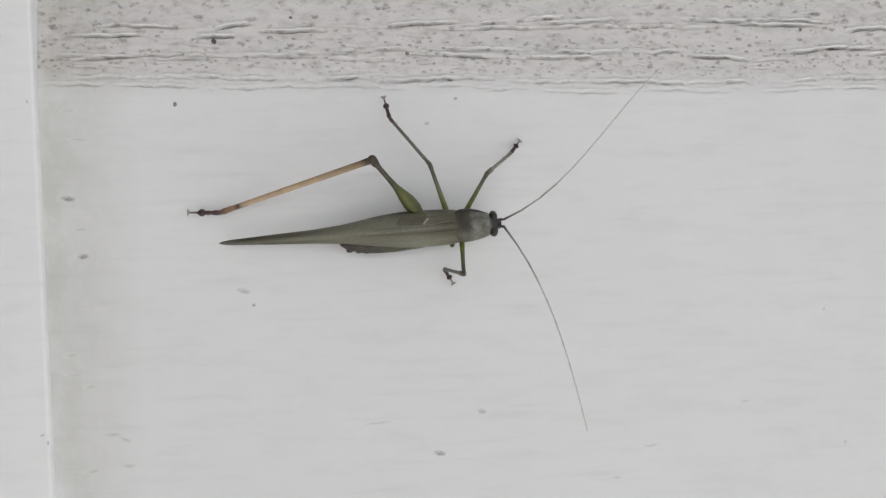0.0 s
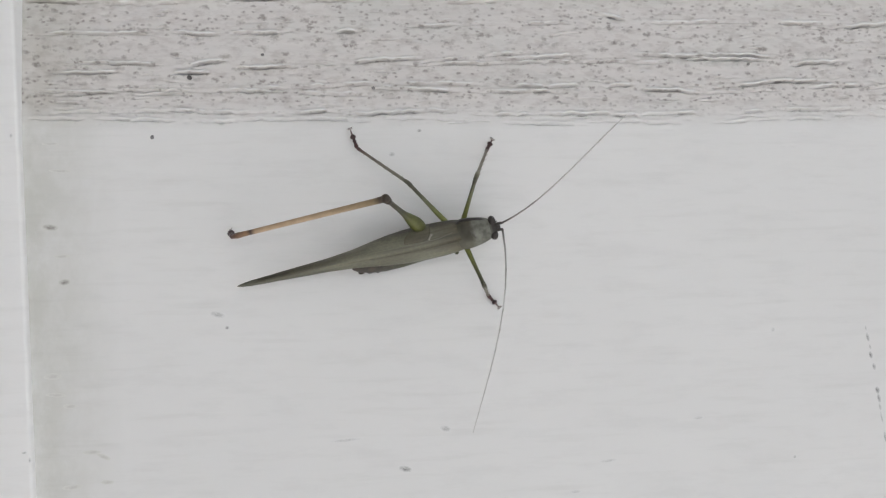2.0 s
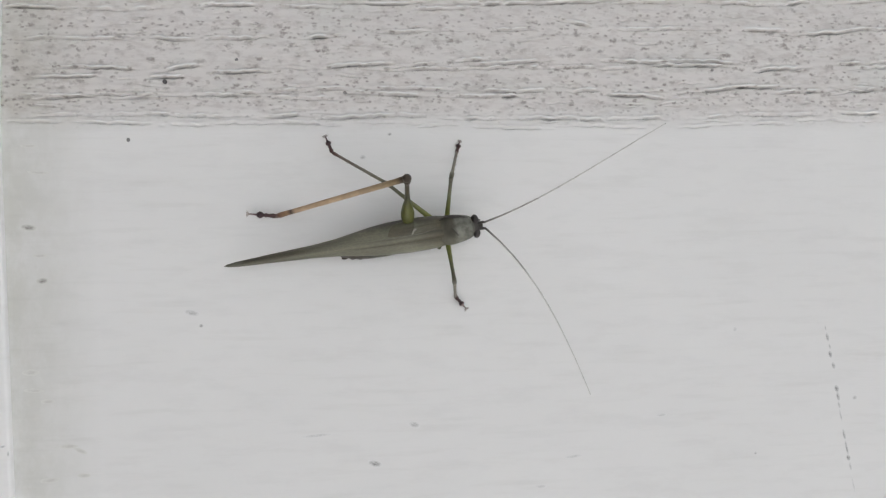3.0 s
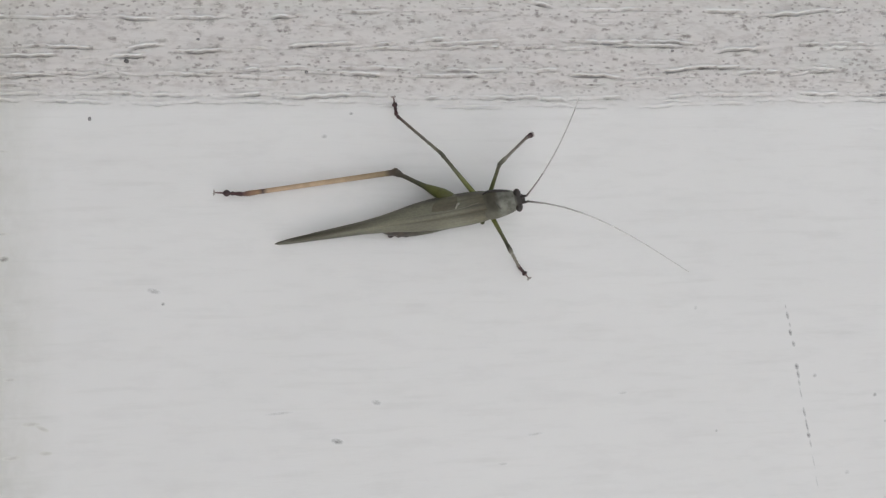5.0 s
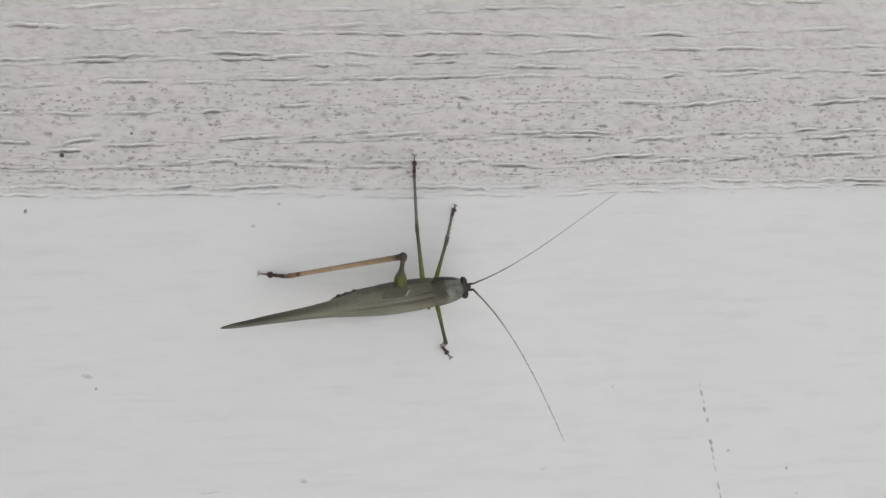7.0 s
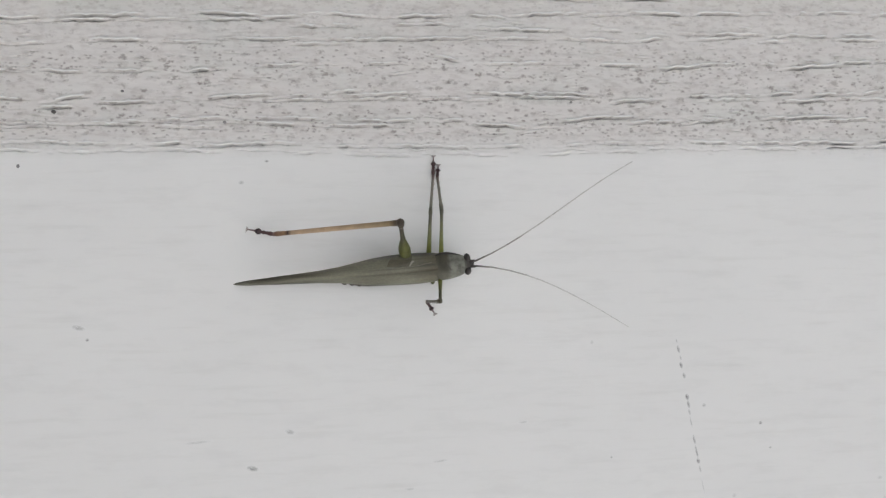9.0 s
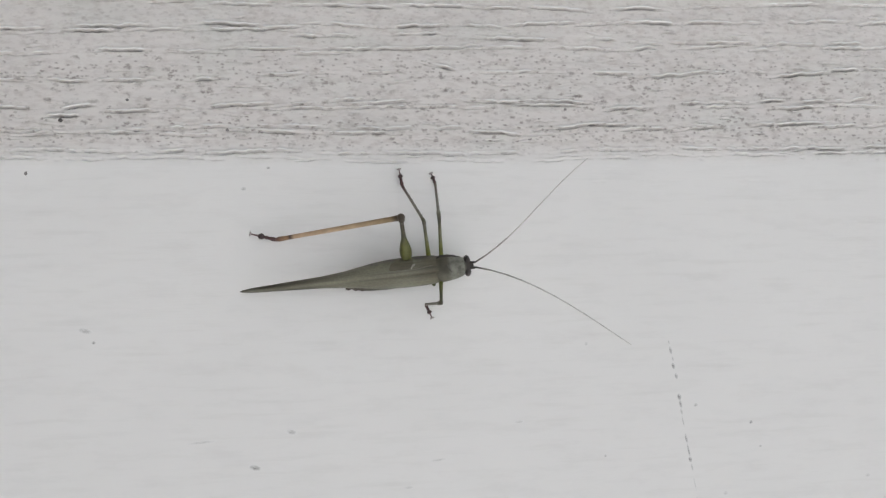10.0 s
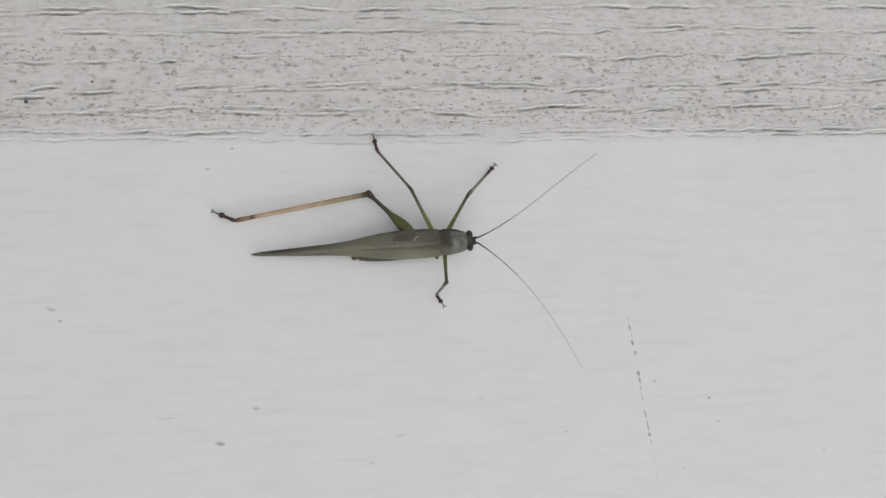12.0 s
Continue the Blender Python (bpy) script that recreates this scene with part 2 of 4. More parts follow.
THIGH = chitin("olive_thigh", [(0, (0.25, 0.265, 0.055)), (0.35, (0.195, 0.208, 0.06)), (0.7, (0.145, 0.15, 0.075)), (1, (0.085, 0.08, 0.055))], (0, 9))
SHIN = chitin("olive_brown_shin", [(0, (0.10, 0.095, 0.065)), (0.12, (0.20, 0.19, 0.14)), (0.4, (0.24, 0.225, 0.18)), (0.82, (0.20, 0.165, 0.135)), (1, (0.11, 0.058, 0.052))], (0, 11))
FEELER_BASE = chitin("dark_feeler_base", [(0, (0.07, 0.062, 0.056)), (0.4, (0.19, 0.18, 0.165)), (1, (0.34, 0.33, 0.31))], (0, 3.4), 0.5, 900.0, 0.1)
FEELER_NEAR = chitin("grey_feeler_near_head", [(0, (0.34, 0.33, 0.31)), (1, (0.54, 0.53, 0.51))], (0, 6.7), 0.6, 900.0, 0.1)
FEELER = chitin("pale_grey_feeler", [(0, (0.60, 0.59, 0.575)), (1, (0.64, 0.63, 0.615))], (0, 3), 0.6, 900.0, 0.1)


# ---- mesh tools ----
def mesh_of(bm, name, smooth=True):
    bmesh.ops.recalc_face_normals(bm, faces=bm.faces)
    me = bpy.data.meshes.new(name)
    bm.to_mesh(me)
    bm.free()
    me.polygons.foreach_set("use_smooth", [smooth] * len(me.polygons))
    return me


def part(name, bm, material, parent, label=""):
    ob = new(name, mesh_of(bm, name))
    ob.data.materials.append(material)
    ob.parent = parent
    return tagged(ob, label)


def loft(rings, closed=True):
    """A skin over rings of points, closed at both ends."""
    bm = bmesh.new()
    rows = [[bm.verts.new(Vector(p) * MM) for p in ring] for ring in rings]
    n = len(rows[0])
    for a, b in zip(rows, rows[1:]):
        for i in range(n if closed else n - 1):
            bm.faces.new((a[i], a[(i + 1) % n], b[(i + 1) % n], b[i]))
    if closed:
        bm.faces.new(rows[0])
        bm.faces.new(rows[-1])
    return bm


def oval(x, y, z, wide, up, down, n=16, power=2.3):
    """A ring across x: half width wide, rising up over z and reaching down below it."""
    ring = []
    for i in range(n):
        c, s = math.cos(2 * math.pi * i / n), math.sin(2 * math.pi * i / n)
        h = up if s > 0 else down
        ring.append((x, y + wide * math.copysign(abs(c) ** (2 / power), c), z + h * math.copysign(abs(s) ** (2 / power), s)))
    return ring


def limb_mesh(length, stops, n=10, flat=1.0, bow=0.0, rings=28):
    """A tapering limb along x, by stops of (share of length, radius in mm)."""
    at, r = zip(*stops)
    out = []
    for i in range(rings + 1):
        s = i / rings
        q = float(np.interp(s, at, r))
        z = bow * math.sin(math.pi * s)
        out.append([(s * length, q * flat * math.cos(2 * math.pi * k / n), z + q * math.sin(2 * math.pi * k / n)) for k in range(n)])
    return loft(out)


def add_cone(bm, a, b, r):
    """A small spine from a to b."""
    a, b = Vector(a) * MM, Vector(b) * MM
    x = (b - a).normalized()
    y = x.orthogonal().normalized()
    z = x.cross(y)
    ring = [bm.verts.new(a + (y * math.cos(k * 2.0944) + z * math.sin(k * 2.0944)) * r * MM) for k in range(3)]
    tip = bm.verts.new(b)
    for k in range(3):
        bm.faces.new((ring[k], ring[(k + 1) % 3], tip))


def add_ball(bm, c, r, squash=(1, 1, 1)):
    m = Matrix.Translation(Vector(c) * MM) @ Matrix.Diagonal((*[r * MM * s for s in squash], 1))
    bmesh.ops.create_icosphere(bm, subdivisions=2, radius=1.0, matrix=m)


def slab(x0, x1, y0, y1, z0, z1, bevel=0.0):
    bm = bmesh.new()
    bmesh.ops.create_cube(bm, size=1.0, matrix=Matrix.Translation(((x0 + x1) / 2, (y0 + y1) / 2, (z0 + z1) / 2)) @ Matrix.Diagonal((x1 - x0, y1 - y0, z1 - z0, 1)))
    if bevel:
        bmesh.ops.bevel(bm, geom=bm.edges[:], offset=bevel, segments=4, affect="EDGES", profile=0.5)
    return bm


def piece(name, bm, material, label, category, kind=""):
    ob = new(name, mesh_of(bm, name, False))
    ob.data.materials.append(material)
    return tagged(ob, label, category, kind=kind)


# ---- the place ----
# unseen ground, kept pale to throw sunlight up at the wall
piece("ground", slab(-200, 200, -300, 100, -0.2, 0.0), CONCRETE, "pale concrete ground in front of the house wall", "ground", "structure")
wall_north = piece("wall_north", slab(-0.9, 4.5, 0.02, 0.16, 0.0, 2.5), PLASTER, "house wall carrying white lap siding boards", "wall", "structure")
# unseen walls and roof, added to block the sky and shape the light
piece("shade_wall_west", slab(-1.05, -0.9, -3.5, 0.16, 0.0, 2.5), BLOCK_GREY, "added unseen grey wall that blocks light from the left", "wall", "structure")
piece("shade_wall_east", slab(8.0, 8.15, -9.3, 6.0, 0.0, 2.3), PLASTER, "added unseen white wall that blocks the low sky", "wall", "structure")
piece("shade_wall_south", slab(-6, 8, -9.3, -9.15, 0.0, 2.3), PLASTER, "added unseen white wall that blocks the sky behind the viewer", "wall", "structure")
piece("ceiling", slab(-1.05, 4.5, -3.5, 0.16, 2.5, 2.6), FILL_PALE, "added unseen pale roof that keeps sky and sun off the wall", "ceiling", "structure")


def smooth_noise(x, z, seed):
    """Smooth random waves between -1 and 1 over arrays x and z, one unit a wave."""
    table = np.random.RandomState(seed).rand(64, 64) * 2 - 1
    i, j = np.floor(x).astype(int), np.floor(z).astype(int)
    u, v = x - i, z - j
    u, v = u * u * (3 - 2 * u), v * v * (3 - 2 * v)
    a, b = table[i % 64, j % 64], table[(i + 1) % 64, j % 64]
    c, d = table[i % 64, (j + 1) % 64], table[(i + 1) % 64, (j + 1) % 64]
    return (a * (1 - u) + b * u) * (1 - v) + (c * (1 - u) + d * u) * v


# strongest grain grooves of the board's top: start and end, mm along the board and above 1.300 m
GRAIN = [
    (-1, 93.5, 21, 94.1), (-16, 88.2, 0, 88.4), (-34, 82.4, -21, 82.9), (-32, 76.7, -20, 77.0), (-16, 76.9, -8, 77.6), (-42, 71.0, -32, 71.9),
    (-42, 69.9, -35, 70.0), (-13, 71.5, 1, 72.9), (-24, 67.4, -15, 67.9), (4, 86.1, 17, 86.6), (4, 82.6, 15, 82.9), (30, 81.1, 37, 79.6),
    (11, 73.1, 20, 73.8), (38, 73.6, 52, 73.2), (38, 67.1, 50, 66.5), (69, 93.0, 83, 93.0), (70, 90.2, 88, 89.8), (72, 84.0, 79, 84.8),
    (99, 84.5, 108, 85.1), (102, 78.9, 118, 80.5), (67, 71.7, 78, 72.6), (103, 72.0, 120, 72.8), (60, 68.3, 74, 68.7), (98, 68.4, 120, 69.3),
]
# the broken courses in which the finer grooves run: heights at x = -50, -10, 33, 77 and 121 mm
COURSES = [
    (97.0, 97.4, 97.3, 99.4, 100.5), (93.7, 92.5, 92.6, 93.0, 95.1), (87.0, 88.2, 88.5, 90.1, 91.1), (86.2, 87.3, 86.8, 85.9, 85.9),
    (82.1, 83.1, 84.4, 84.7, 85.6), (76.6, 77.4, 79.9, 79.1, 80.5), (71.3, 71.9, 73.5, 72.8, 74.4), (70.0, 71.5, 72.2, 72.2, 72.8),
    (66.8, 67.6, 67.9, 67.5, 69.3), (66.5, 66.8, 66.8, 68.5, 68.5), (63.6, 63.1, 62.6, 63.7, 63.6), (62.1, 62.0, 61.0, 62.2, 63.0),
]


def board_relief(x, z):
    """How far the face lies behind the board's plane, in metres (bend, grain lines and pits), and how far its crests
    are painted lighter (x, z in mm, z from 1.300 m).
    """
    top = np.clip((z - (BEND - 1.3) / MM) / 3.0, 0, 1)
    y = 0.1 * np.logaddexp(0, (z - (BEND - 1.3) / MM) / 0.8) * 0.8
    y = y + 0.05 * top * smooth_noise(x / 14, z / 1.6, 3) + 0.035 * top * smooth_noise(x / 5, z / 0.7, 4) + 0.03 * top * smooth_noise(x / 1.1, z / 0.6, 7)
    y = y + (0.012 + 0.01 * top) * smooth_noise(x / 20, z / 1.1, 5) + 0.03 * smooth_noise(x / 90, z / 40, 6)
    rng = np.random.RandomState(8)
    lines = [(*g, 0.95, 0.21) for g in GRAIN]
    for n, course in enumerate(COURSES):
        a = -66 + 6 * rng.rand()
        while a < 150:
            run = rng.uniform(7, 22)
            h0, h1 = (float(np.interp(q, (-50, -10, 33, 77, 121), course)) + rng.normal(0, 0.22) for q in (a, a + run))
            mid, high = a + run / 2, (h0 + h1) / 2
            if not any(g[0] - 1 < mid < g[2] + 1 and abs(high - (g[1] + g[3]) / 2) < 1.0 for g in GRAIN):
                weak = 0.6 if n in (0, 11) else 1.0
                lines.append((a, h0, a + run, h1, weak * rng.uniform(0.48, 1.05), rng.uniform(0.17, 0.22)))
            a += run * rng.uniform(0.75, 1.25)
    for _ in range(190):
        a, h, run = rng.uniform(-66, 150), 62.0 + 30 * rng.rand() ** 1.2, rng.uniform(1.5, 6)
        lines.append((a, h, a + run, h + rng.normal(0, 0.2), rng.uniform(0.08, 0.34), rng.uniform(0.12, 0.17)))
    for _ in range(90):
        a, h, run = rng.uniform(-62, 150), rng.uniform(-14, 60), rng.uniform(4, 18)
        lines.append((a, h, a + run, h + rng.normal(0, 0.3), rng.uniform(0.008, 0.03), rng.uniform(0.2, 0.35)))
    xs, zs = x[0], z[:, 0]
    cut, rise = np.zeros_like(y), np.zeros_like(y)     # grooves that meet merge and do not add up
    for k, (x0, z0, x1, z1, deep, wide) in enumerate(lines):
        i0, i1 = np.searchsorted(xs, (x0, x1))
        j0, j1 = np.searchsorted(zs, (min(z0, z1) - 2.2, max(z0, z1) + 2.2))
        if i1 - i0 < 3 or j1 - j0 < 3:
            continue
        u = (xs[i0:i1] - x0) / (x1 - x0)
        way = z0 + (z1 - z0) * u + 0.30 * smooth_noise(xs[i0:i1] / 11, 0 * u + k, 11) + 0.14 * smooth_noise(xs[i0:i1] / 2.2, 0 * u + k, 12) + 0.10 * smooth_noise(xs[i0:i1] / 0.9, 0 * u + k, 14)
        depth = deep * np.clip(3 * np.minimum(u, 1 - u), 0, 1) * np.clip(0.80 + 0.7 * smooth_noise(xs[i0:i1] / 4, 0 * u + k, 13) + 0.75 * smooth_noise(xs[i0:i1] / 1.3, 0 * u + k, 15), 0.15, 1.35)
        d = (zs[j0:j1, None] - way[None]) / wide
        # a steep lower wall, a long upper wall that looks down, and a raised lip over it
        lip = 0.34 * depth * np.exp(-((d - 2.5) / 1.15) ** 2)
        d = np.where(d < 0, d / 0.7, d / 1.0)
        cut[j0:j1, i0:i1] = np.maximum(cut[j0:j1, i0:i1], depth * np.exp(-d * d))
        rise[j0:j1, i0:i1] = np.maximum(rise[j0:j1, i0:i1], lip)
    y += cut - rise
    for _ in range(650):
        a, h, r, deep = rng.uniform(-62, 150), 61.5 + 41 * rng.rand(), rng.uniform(0.16, 0.32), rng.uniform(0.04, 0.2)
        i0, i1 = np.searchsorted(xs, (a - 5 * r, a + 5 * r))
        j0, j1 = np.searchsorted(zs, (h - 2.5 * r, h + 2.5 * r))
        if i1 > i0 and j1 > j0:
            y[j0:j1, i0:i1] += deep * np.exp(-((x[j0:j1, i0:i1] - a) / (1.7 * r)) ** 2 - ((z[j0:j1, i0:i1] - h) / r) ** 2)
    # proud crests get a painted highlight: the top's darker tone is left off
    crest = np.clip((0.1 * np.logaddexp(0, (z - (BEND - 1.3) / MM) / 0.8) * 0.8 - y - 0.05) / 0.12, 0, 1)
    return y * MM, crest


def grained_board():
    """The lap siding board in view: flat face, bend, receding top with embossed wood grain, and its back."""
    xs = np.concatenate([[-67.0], np.arange(-66.5, 150.0, 0.3), [160.0, 4500.0]])
    zs = np.concatenate([[-38.0, -16.0], np.arange(-15.0, 57.0, 0.5), np.arange(57.0, 102.4, 0.09)])
    x, z = np.meshgrid(xs, zs)
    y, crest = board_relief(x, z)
    n, m = len(xs), len(zs)
    co = np.stack([x * MM, y, 1.3 + z * MM], -1).reshape(-1, 3)
    back = co[[0, n - 1, n * (m - 1), n * m - 1]].copy()
    back[:, 1] = 0.018
    k = np.arange(n * m).reshape(m, n)
    quads = np.stack([k[:-1, :-1], k[:-1, 1:], k[1:, 1:], k[1:, :-1]], -1).reshape(-1, 4)
    b = n * m
    faces = quads.tolist() + [[b, b + 2, b + 3, b + 1]]
    faces += [k[0].tolist()[::-1] + [b, b + 1], k[-1].tolist() + [b + 3, b + 2]]
    faces += [k[:, 0].tolist() + [b + 2, b], k[:, -1].tolist()[::-1] + [b + 1, b + 3]]
    me = bpy.data.meshes.new("siding_board")
    me.from_pydata(np.concatenate([co, back]).tolist(), [], faces)
    me.polygons.foreach_set("use_smooth", [True] * len(quads) + [False] * 5)
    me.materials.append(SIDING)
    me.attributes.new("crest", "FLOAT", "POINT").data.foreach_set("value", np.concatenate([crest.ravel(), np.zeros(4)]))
    ob = new("siding_board", me)
    ob.parent = wall_north
    return ob


def plain_board(low):
    """A lap siding board out of view: flat face with a top that recedes under the next one."""
    bm = bmesh.new()
    side = [(0.018, low), (0.0, low), (0.0, low + 0.0995), (0.0041, low + 0.1404), (0.018, low + 0.1404)]
    rows = [[bm.verts.new((x, y, z)) for y, z in side] for x in (-0.067, 4.5)]
    for i in range(5):
        bm.faces.new((rows[0][i], rows[0][(i + 1) % 5], rows[1][(i + 1) % 5], rows[1][i]))
    bm.faces.new(rows[0])
    bm.faces.new(rows[1])
    ob = part("siding_board", bm, TRIM, wall_north)
    ob.data.polygons.foreach_set("use_smooth", [False] * 7)


grained_board()
for course in range(-8, 8):
    if course:
        plain_board(1.262 + 0.1405 * course)

# ---- corner trim ----
trim = piece("corner_trim", slab(-0.150, -0.0651, -0.0014, 0.0199, 0.0, 2.4995, 0.0005), TRIM, "smooth white painted corner trim board beside the siding", "trim", "structure")
trim.matrix_world = pose(0, 0, 1.336) @ pose(0, 0, 0, 0, -1.05, 0) @ pose(0, 0, -1.336)     # turned so that its edge leans as in the camera's view
trim.data.polygons.foreach_set("use_smooth", [True] * len(trim.data.polygons))


# ---- marks on the wall ----
def mark(name, x, z, long, high, thick, lean, material, label):
    """A flattened irregular blob stuck on the wall at x, z (mm, z from 1.300 m)."""
    bm = bmesh.new()
    bmesh.ops.create_icosphere(bm, subdivisions=2, radius=1.0)
    for v in bm.verts:
        k = 1 + 0.35 * noise.noise(v.co * 1.7 + Vector((x, z, 3)))
        v.co = Vector((v.co.x * long * k, v.co.y * thick, v.co.z * high * k)) * MM
    ob = new(name, mesh_of(bm, name))
    ob.data.materials.append(material)
    depth = 0.1 * max(0.0, z - (BEND - 1.3) / MM)
    ob.matrix_world = pose(x * MM, depth * MM, 1.3 + z * MM, 0, lean, 0)
    return tagged(ob, label, "dirt mark", "marks on the siding")


def film(name, x, z, long, high, lean, material, label):
    """A ragged film of dirt lying on the board's uneven face at x, z (mm, z from 1.300 m)."""
    bm = bmesh.new()
    c, s = math.cos(radians(lean)), math.sin(radians(lean))
    rows = []
    for r in (0.03, 0.35, 0.7, 1.0):
        row = []
        for i in range(16):
            a = 2 * math.pi * i / 16
            k = r * (1 + 0.3 * noise.noise(Vector((math.cos(a) * 1.3 + x, math.sin(a) * 1.3, z))))
            u, v = k * long * math.cos(a), k * high * math.sin(a)
            px, pz = np.array([x + u * c + v * s]), np.array([z - u * s + v * c])
            under = 0.012 * smooth_noise(px / 20, pz / 1.1, 5)[0] + 0.03 * smooth_noise(px / 90, pz / 40, 6)[0]
            row.append(bm.verts.new(Vector((u, under - 0.006 - 0.012 * (1 - r * r), v)) * MM))
        rows.append(row)
    bm.faces.new(rows[0])
    for p, q in zip(rows, rows[1:]):
        for i in range(16):
            bm.faces.new((p[i], p[(i + 1) % 16], q[(i + 1) % 16], q[i]))
    ob = new(name, mesh_of(bm, name))
    ob.data.materials.append(material)
    ob.matrix_world = pose(x * MM, 0, 1.3 + z * MM, 0, lean, 0)
    return tagged(ob, label, "dirt mark", "marks on the siding") if label else ob


for x, z, long, high, skin in ((-38.6, 69.3, 0.40, 0.42, SPECK), (-44.7, 59.2, 0.28, 0.36, GREY), (-7.8, 67.5, 0.34, 0.30, GREY), (0.0, 60.1, 0.36, 0.24, SMUDGE), (97.6, 7.1, 0.34, 0.32, SMUDGE),
                               (66.5, 1.4, 0.28, 0.26, FAINT), (-33.0, 27.1, 0.30, 0.28, SMUDGE), (59.2, 71.9, 0.32, 0.26, GREY), (99.7, 2.1, 0.3, 0.2, FAINT), (-26.5, 73.3, 0.3, 0.26, GREY)):
    if skin in (SMUDGE, FAINT):
        film("dirt_speck", x, z, long * 1.4, high * 1.4, 0, skin, "small faint grey dirt speck on white siding")
    else:
        mark("dirt_speck", x, z, long, high, 0.10, 0, skin, "small dark dirt speck stuck on white siding")
for x, z, long, high, lean, skin in ((-61.4, 44.4, 1.1, 0.4, 8, TRIM_SMUDGE), (-59.3, 35.3, 0.8, 0.35, -6, TRIM_SMUDGE), (-34.5, 29.3, 1.2, 0.4, 14, FAINT), (-3.3, 2.0, 1.0, 0.42, 12, SMUDGE),
                                     (3.6, 8.7, 0.85, 0.4, 14, FAINT), (-4.8, 56.1, 0.5, 0.3, 0, FAINT), (62.7, 24.3, 0.35, 0.35, 0, DIM), (85.7, 11.1, 0.42, 0.3, 0, FAINT),
                                     (32.2, 2.0, 1.4, 0.22, -6, DIM), (26.3, -3.2, 0.9, 0.25, 0, DIM), (48.7, 9.0, 0.9, 0.25, -4, DIM), (123.4, -5.1, 0.6, 0.3, 0, DIM), (92.0, -7.4, 0.5, 0.4, 0, DIM),
                                     (-13.4, 7.3, 2.4, 0.22, -4, DIM), (-61.6, 19.7, 1.2, 0.35, 0, FAINT_TRIM_SMUDGE), (-60.9, 16.6, 1.3, 0.25, 4, FAINT_TRIM_SMUDGE), (-58.8, 14.7, 0.9, 0.25, 0, FAINT_TRIM_SMUDGE),
                                     (-59.7, 39.6, 1.0, 0.22, 0, FAINT_TRIM_SMUDGE), (-59.6, 53.7, 1.4, 0.2, 4, FAINT_TRIM_SMUDGE), (-61.0, 58.2, 1.1, 0.2, 0, FAINT_TRIM_SMUDGE), (-55.5, 6.9, 1.3, 0.25, 0, FAINT_TRIM_SMUDGE),
                                     (-53.6, 6.1, 0.9, 0.25, 24, FAINT_TRIM_SMUDGE), (-53.0, 1.8, 0.9, 0.25, 0, FAINT_TRIM_SMUDGE), (-58.7, 1.2, 1.2, 0.3, -6, FAINT_TRIM_SMUDGE)):
    film("smudge", x, z, long * 1.25, high * 1.5, lean, skin, "faint grey smudge on the white siding")
# chips in the trim's paint, at its edge and on its face
for x, z, long, high, lean in ((-64.75, 6.4, 0.22, 0.5, 0), (-65.6, 7.6, 0.45, 0.22, -12), (-66.6, 59.4, 0.25, 0.35, 0)):
    chip = tagged(mark("paint_chip", x, z, long, high, 0.05, lean, FAINT, "small grey chip in the white trim paint"), category="paint chip", group="chips in the trim")
    chip.matrix_world = pose(0, -0.0014, 0) @ chip.matrix_world
scratch = tagged(new("scratch"), "broken grey vertical scratch line on the white siding", "scratch")
for x, z, long, wide, skin in ((80.1, 24.2, 0.6, 0.2, FAINT), (80.4, 22.6, 1.1, 0.36, SCRATCH), (80.9, 20.8, 0.7, 0.24, FAINT), (81.0, 19.3, 0.8, 0.44, DARK_SCRATCH), (81.6, 17.2, 0.75, 0.42, SCRATCH),
                               (82.2, 12.9, 0.8, 0.5, DARK_SCRATCH), (82.5, 11.4, 1.1, 0.4, SCRATCH), (82.65, 9.9, 0.9, 0.3, FAINT), (82.95, 7.9, 1.4, 0.2, FAINT), (83.6, 4.2, 1.2, 0.3, SCRATCH),
                               (84.1, 1.7, 1.6, 0.3, SCRATCH), (84.4, -0.1, 0.7, 0.46, DARK_SCRATCH), (84.8, -1.7, 0.9, 0.26, FAINT), (85.4, -5.2, 2.0, 0.2, DIM), (86.0, -9.0, 1.6, 0.2, DIM)):
    dash = film("dash", x, z, long, wide, 78, skin, "")
    dash.parent = scratch


# ---- the katydid: x ahead, y to its left, z off the wall ----
katydid = tagged(new("katydid"), "grey-green slender katydid with one hind leg clinging to white siding", "insect")


def shell(side, stops, thick=0.16, lift=0.0):
    """A folded forewing: stops of (x, half width, top height, depth of its side)."""
    outer, inner = [], []
    for x, w, top, deep in stops:
        across = [(-0.25, 0.05), (0.1, 0.06), (0.35, 0.0), (0.6, -0.1), (0.82, -0.28), (0.95, -0.55), (1.0, -0.8), (1.0, -1.0)]
        outer.append([(x, side * w * a, top + lift + deep * b) for a, b in across])
        inner.append([(x, side * max(w * a - thick * (1 if a > 0.5 else 0), -0.2), top + lift + deep * b - thick) for a, b in across])
    rings = [o + i[::-1] for o, i in zip(outer, inner)]
    return loft(rings)


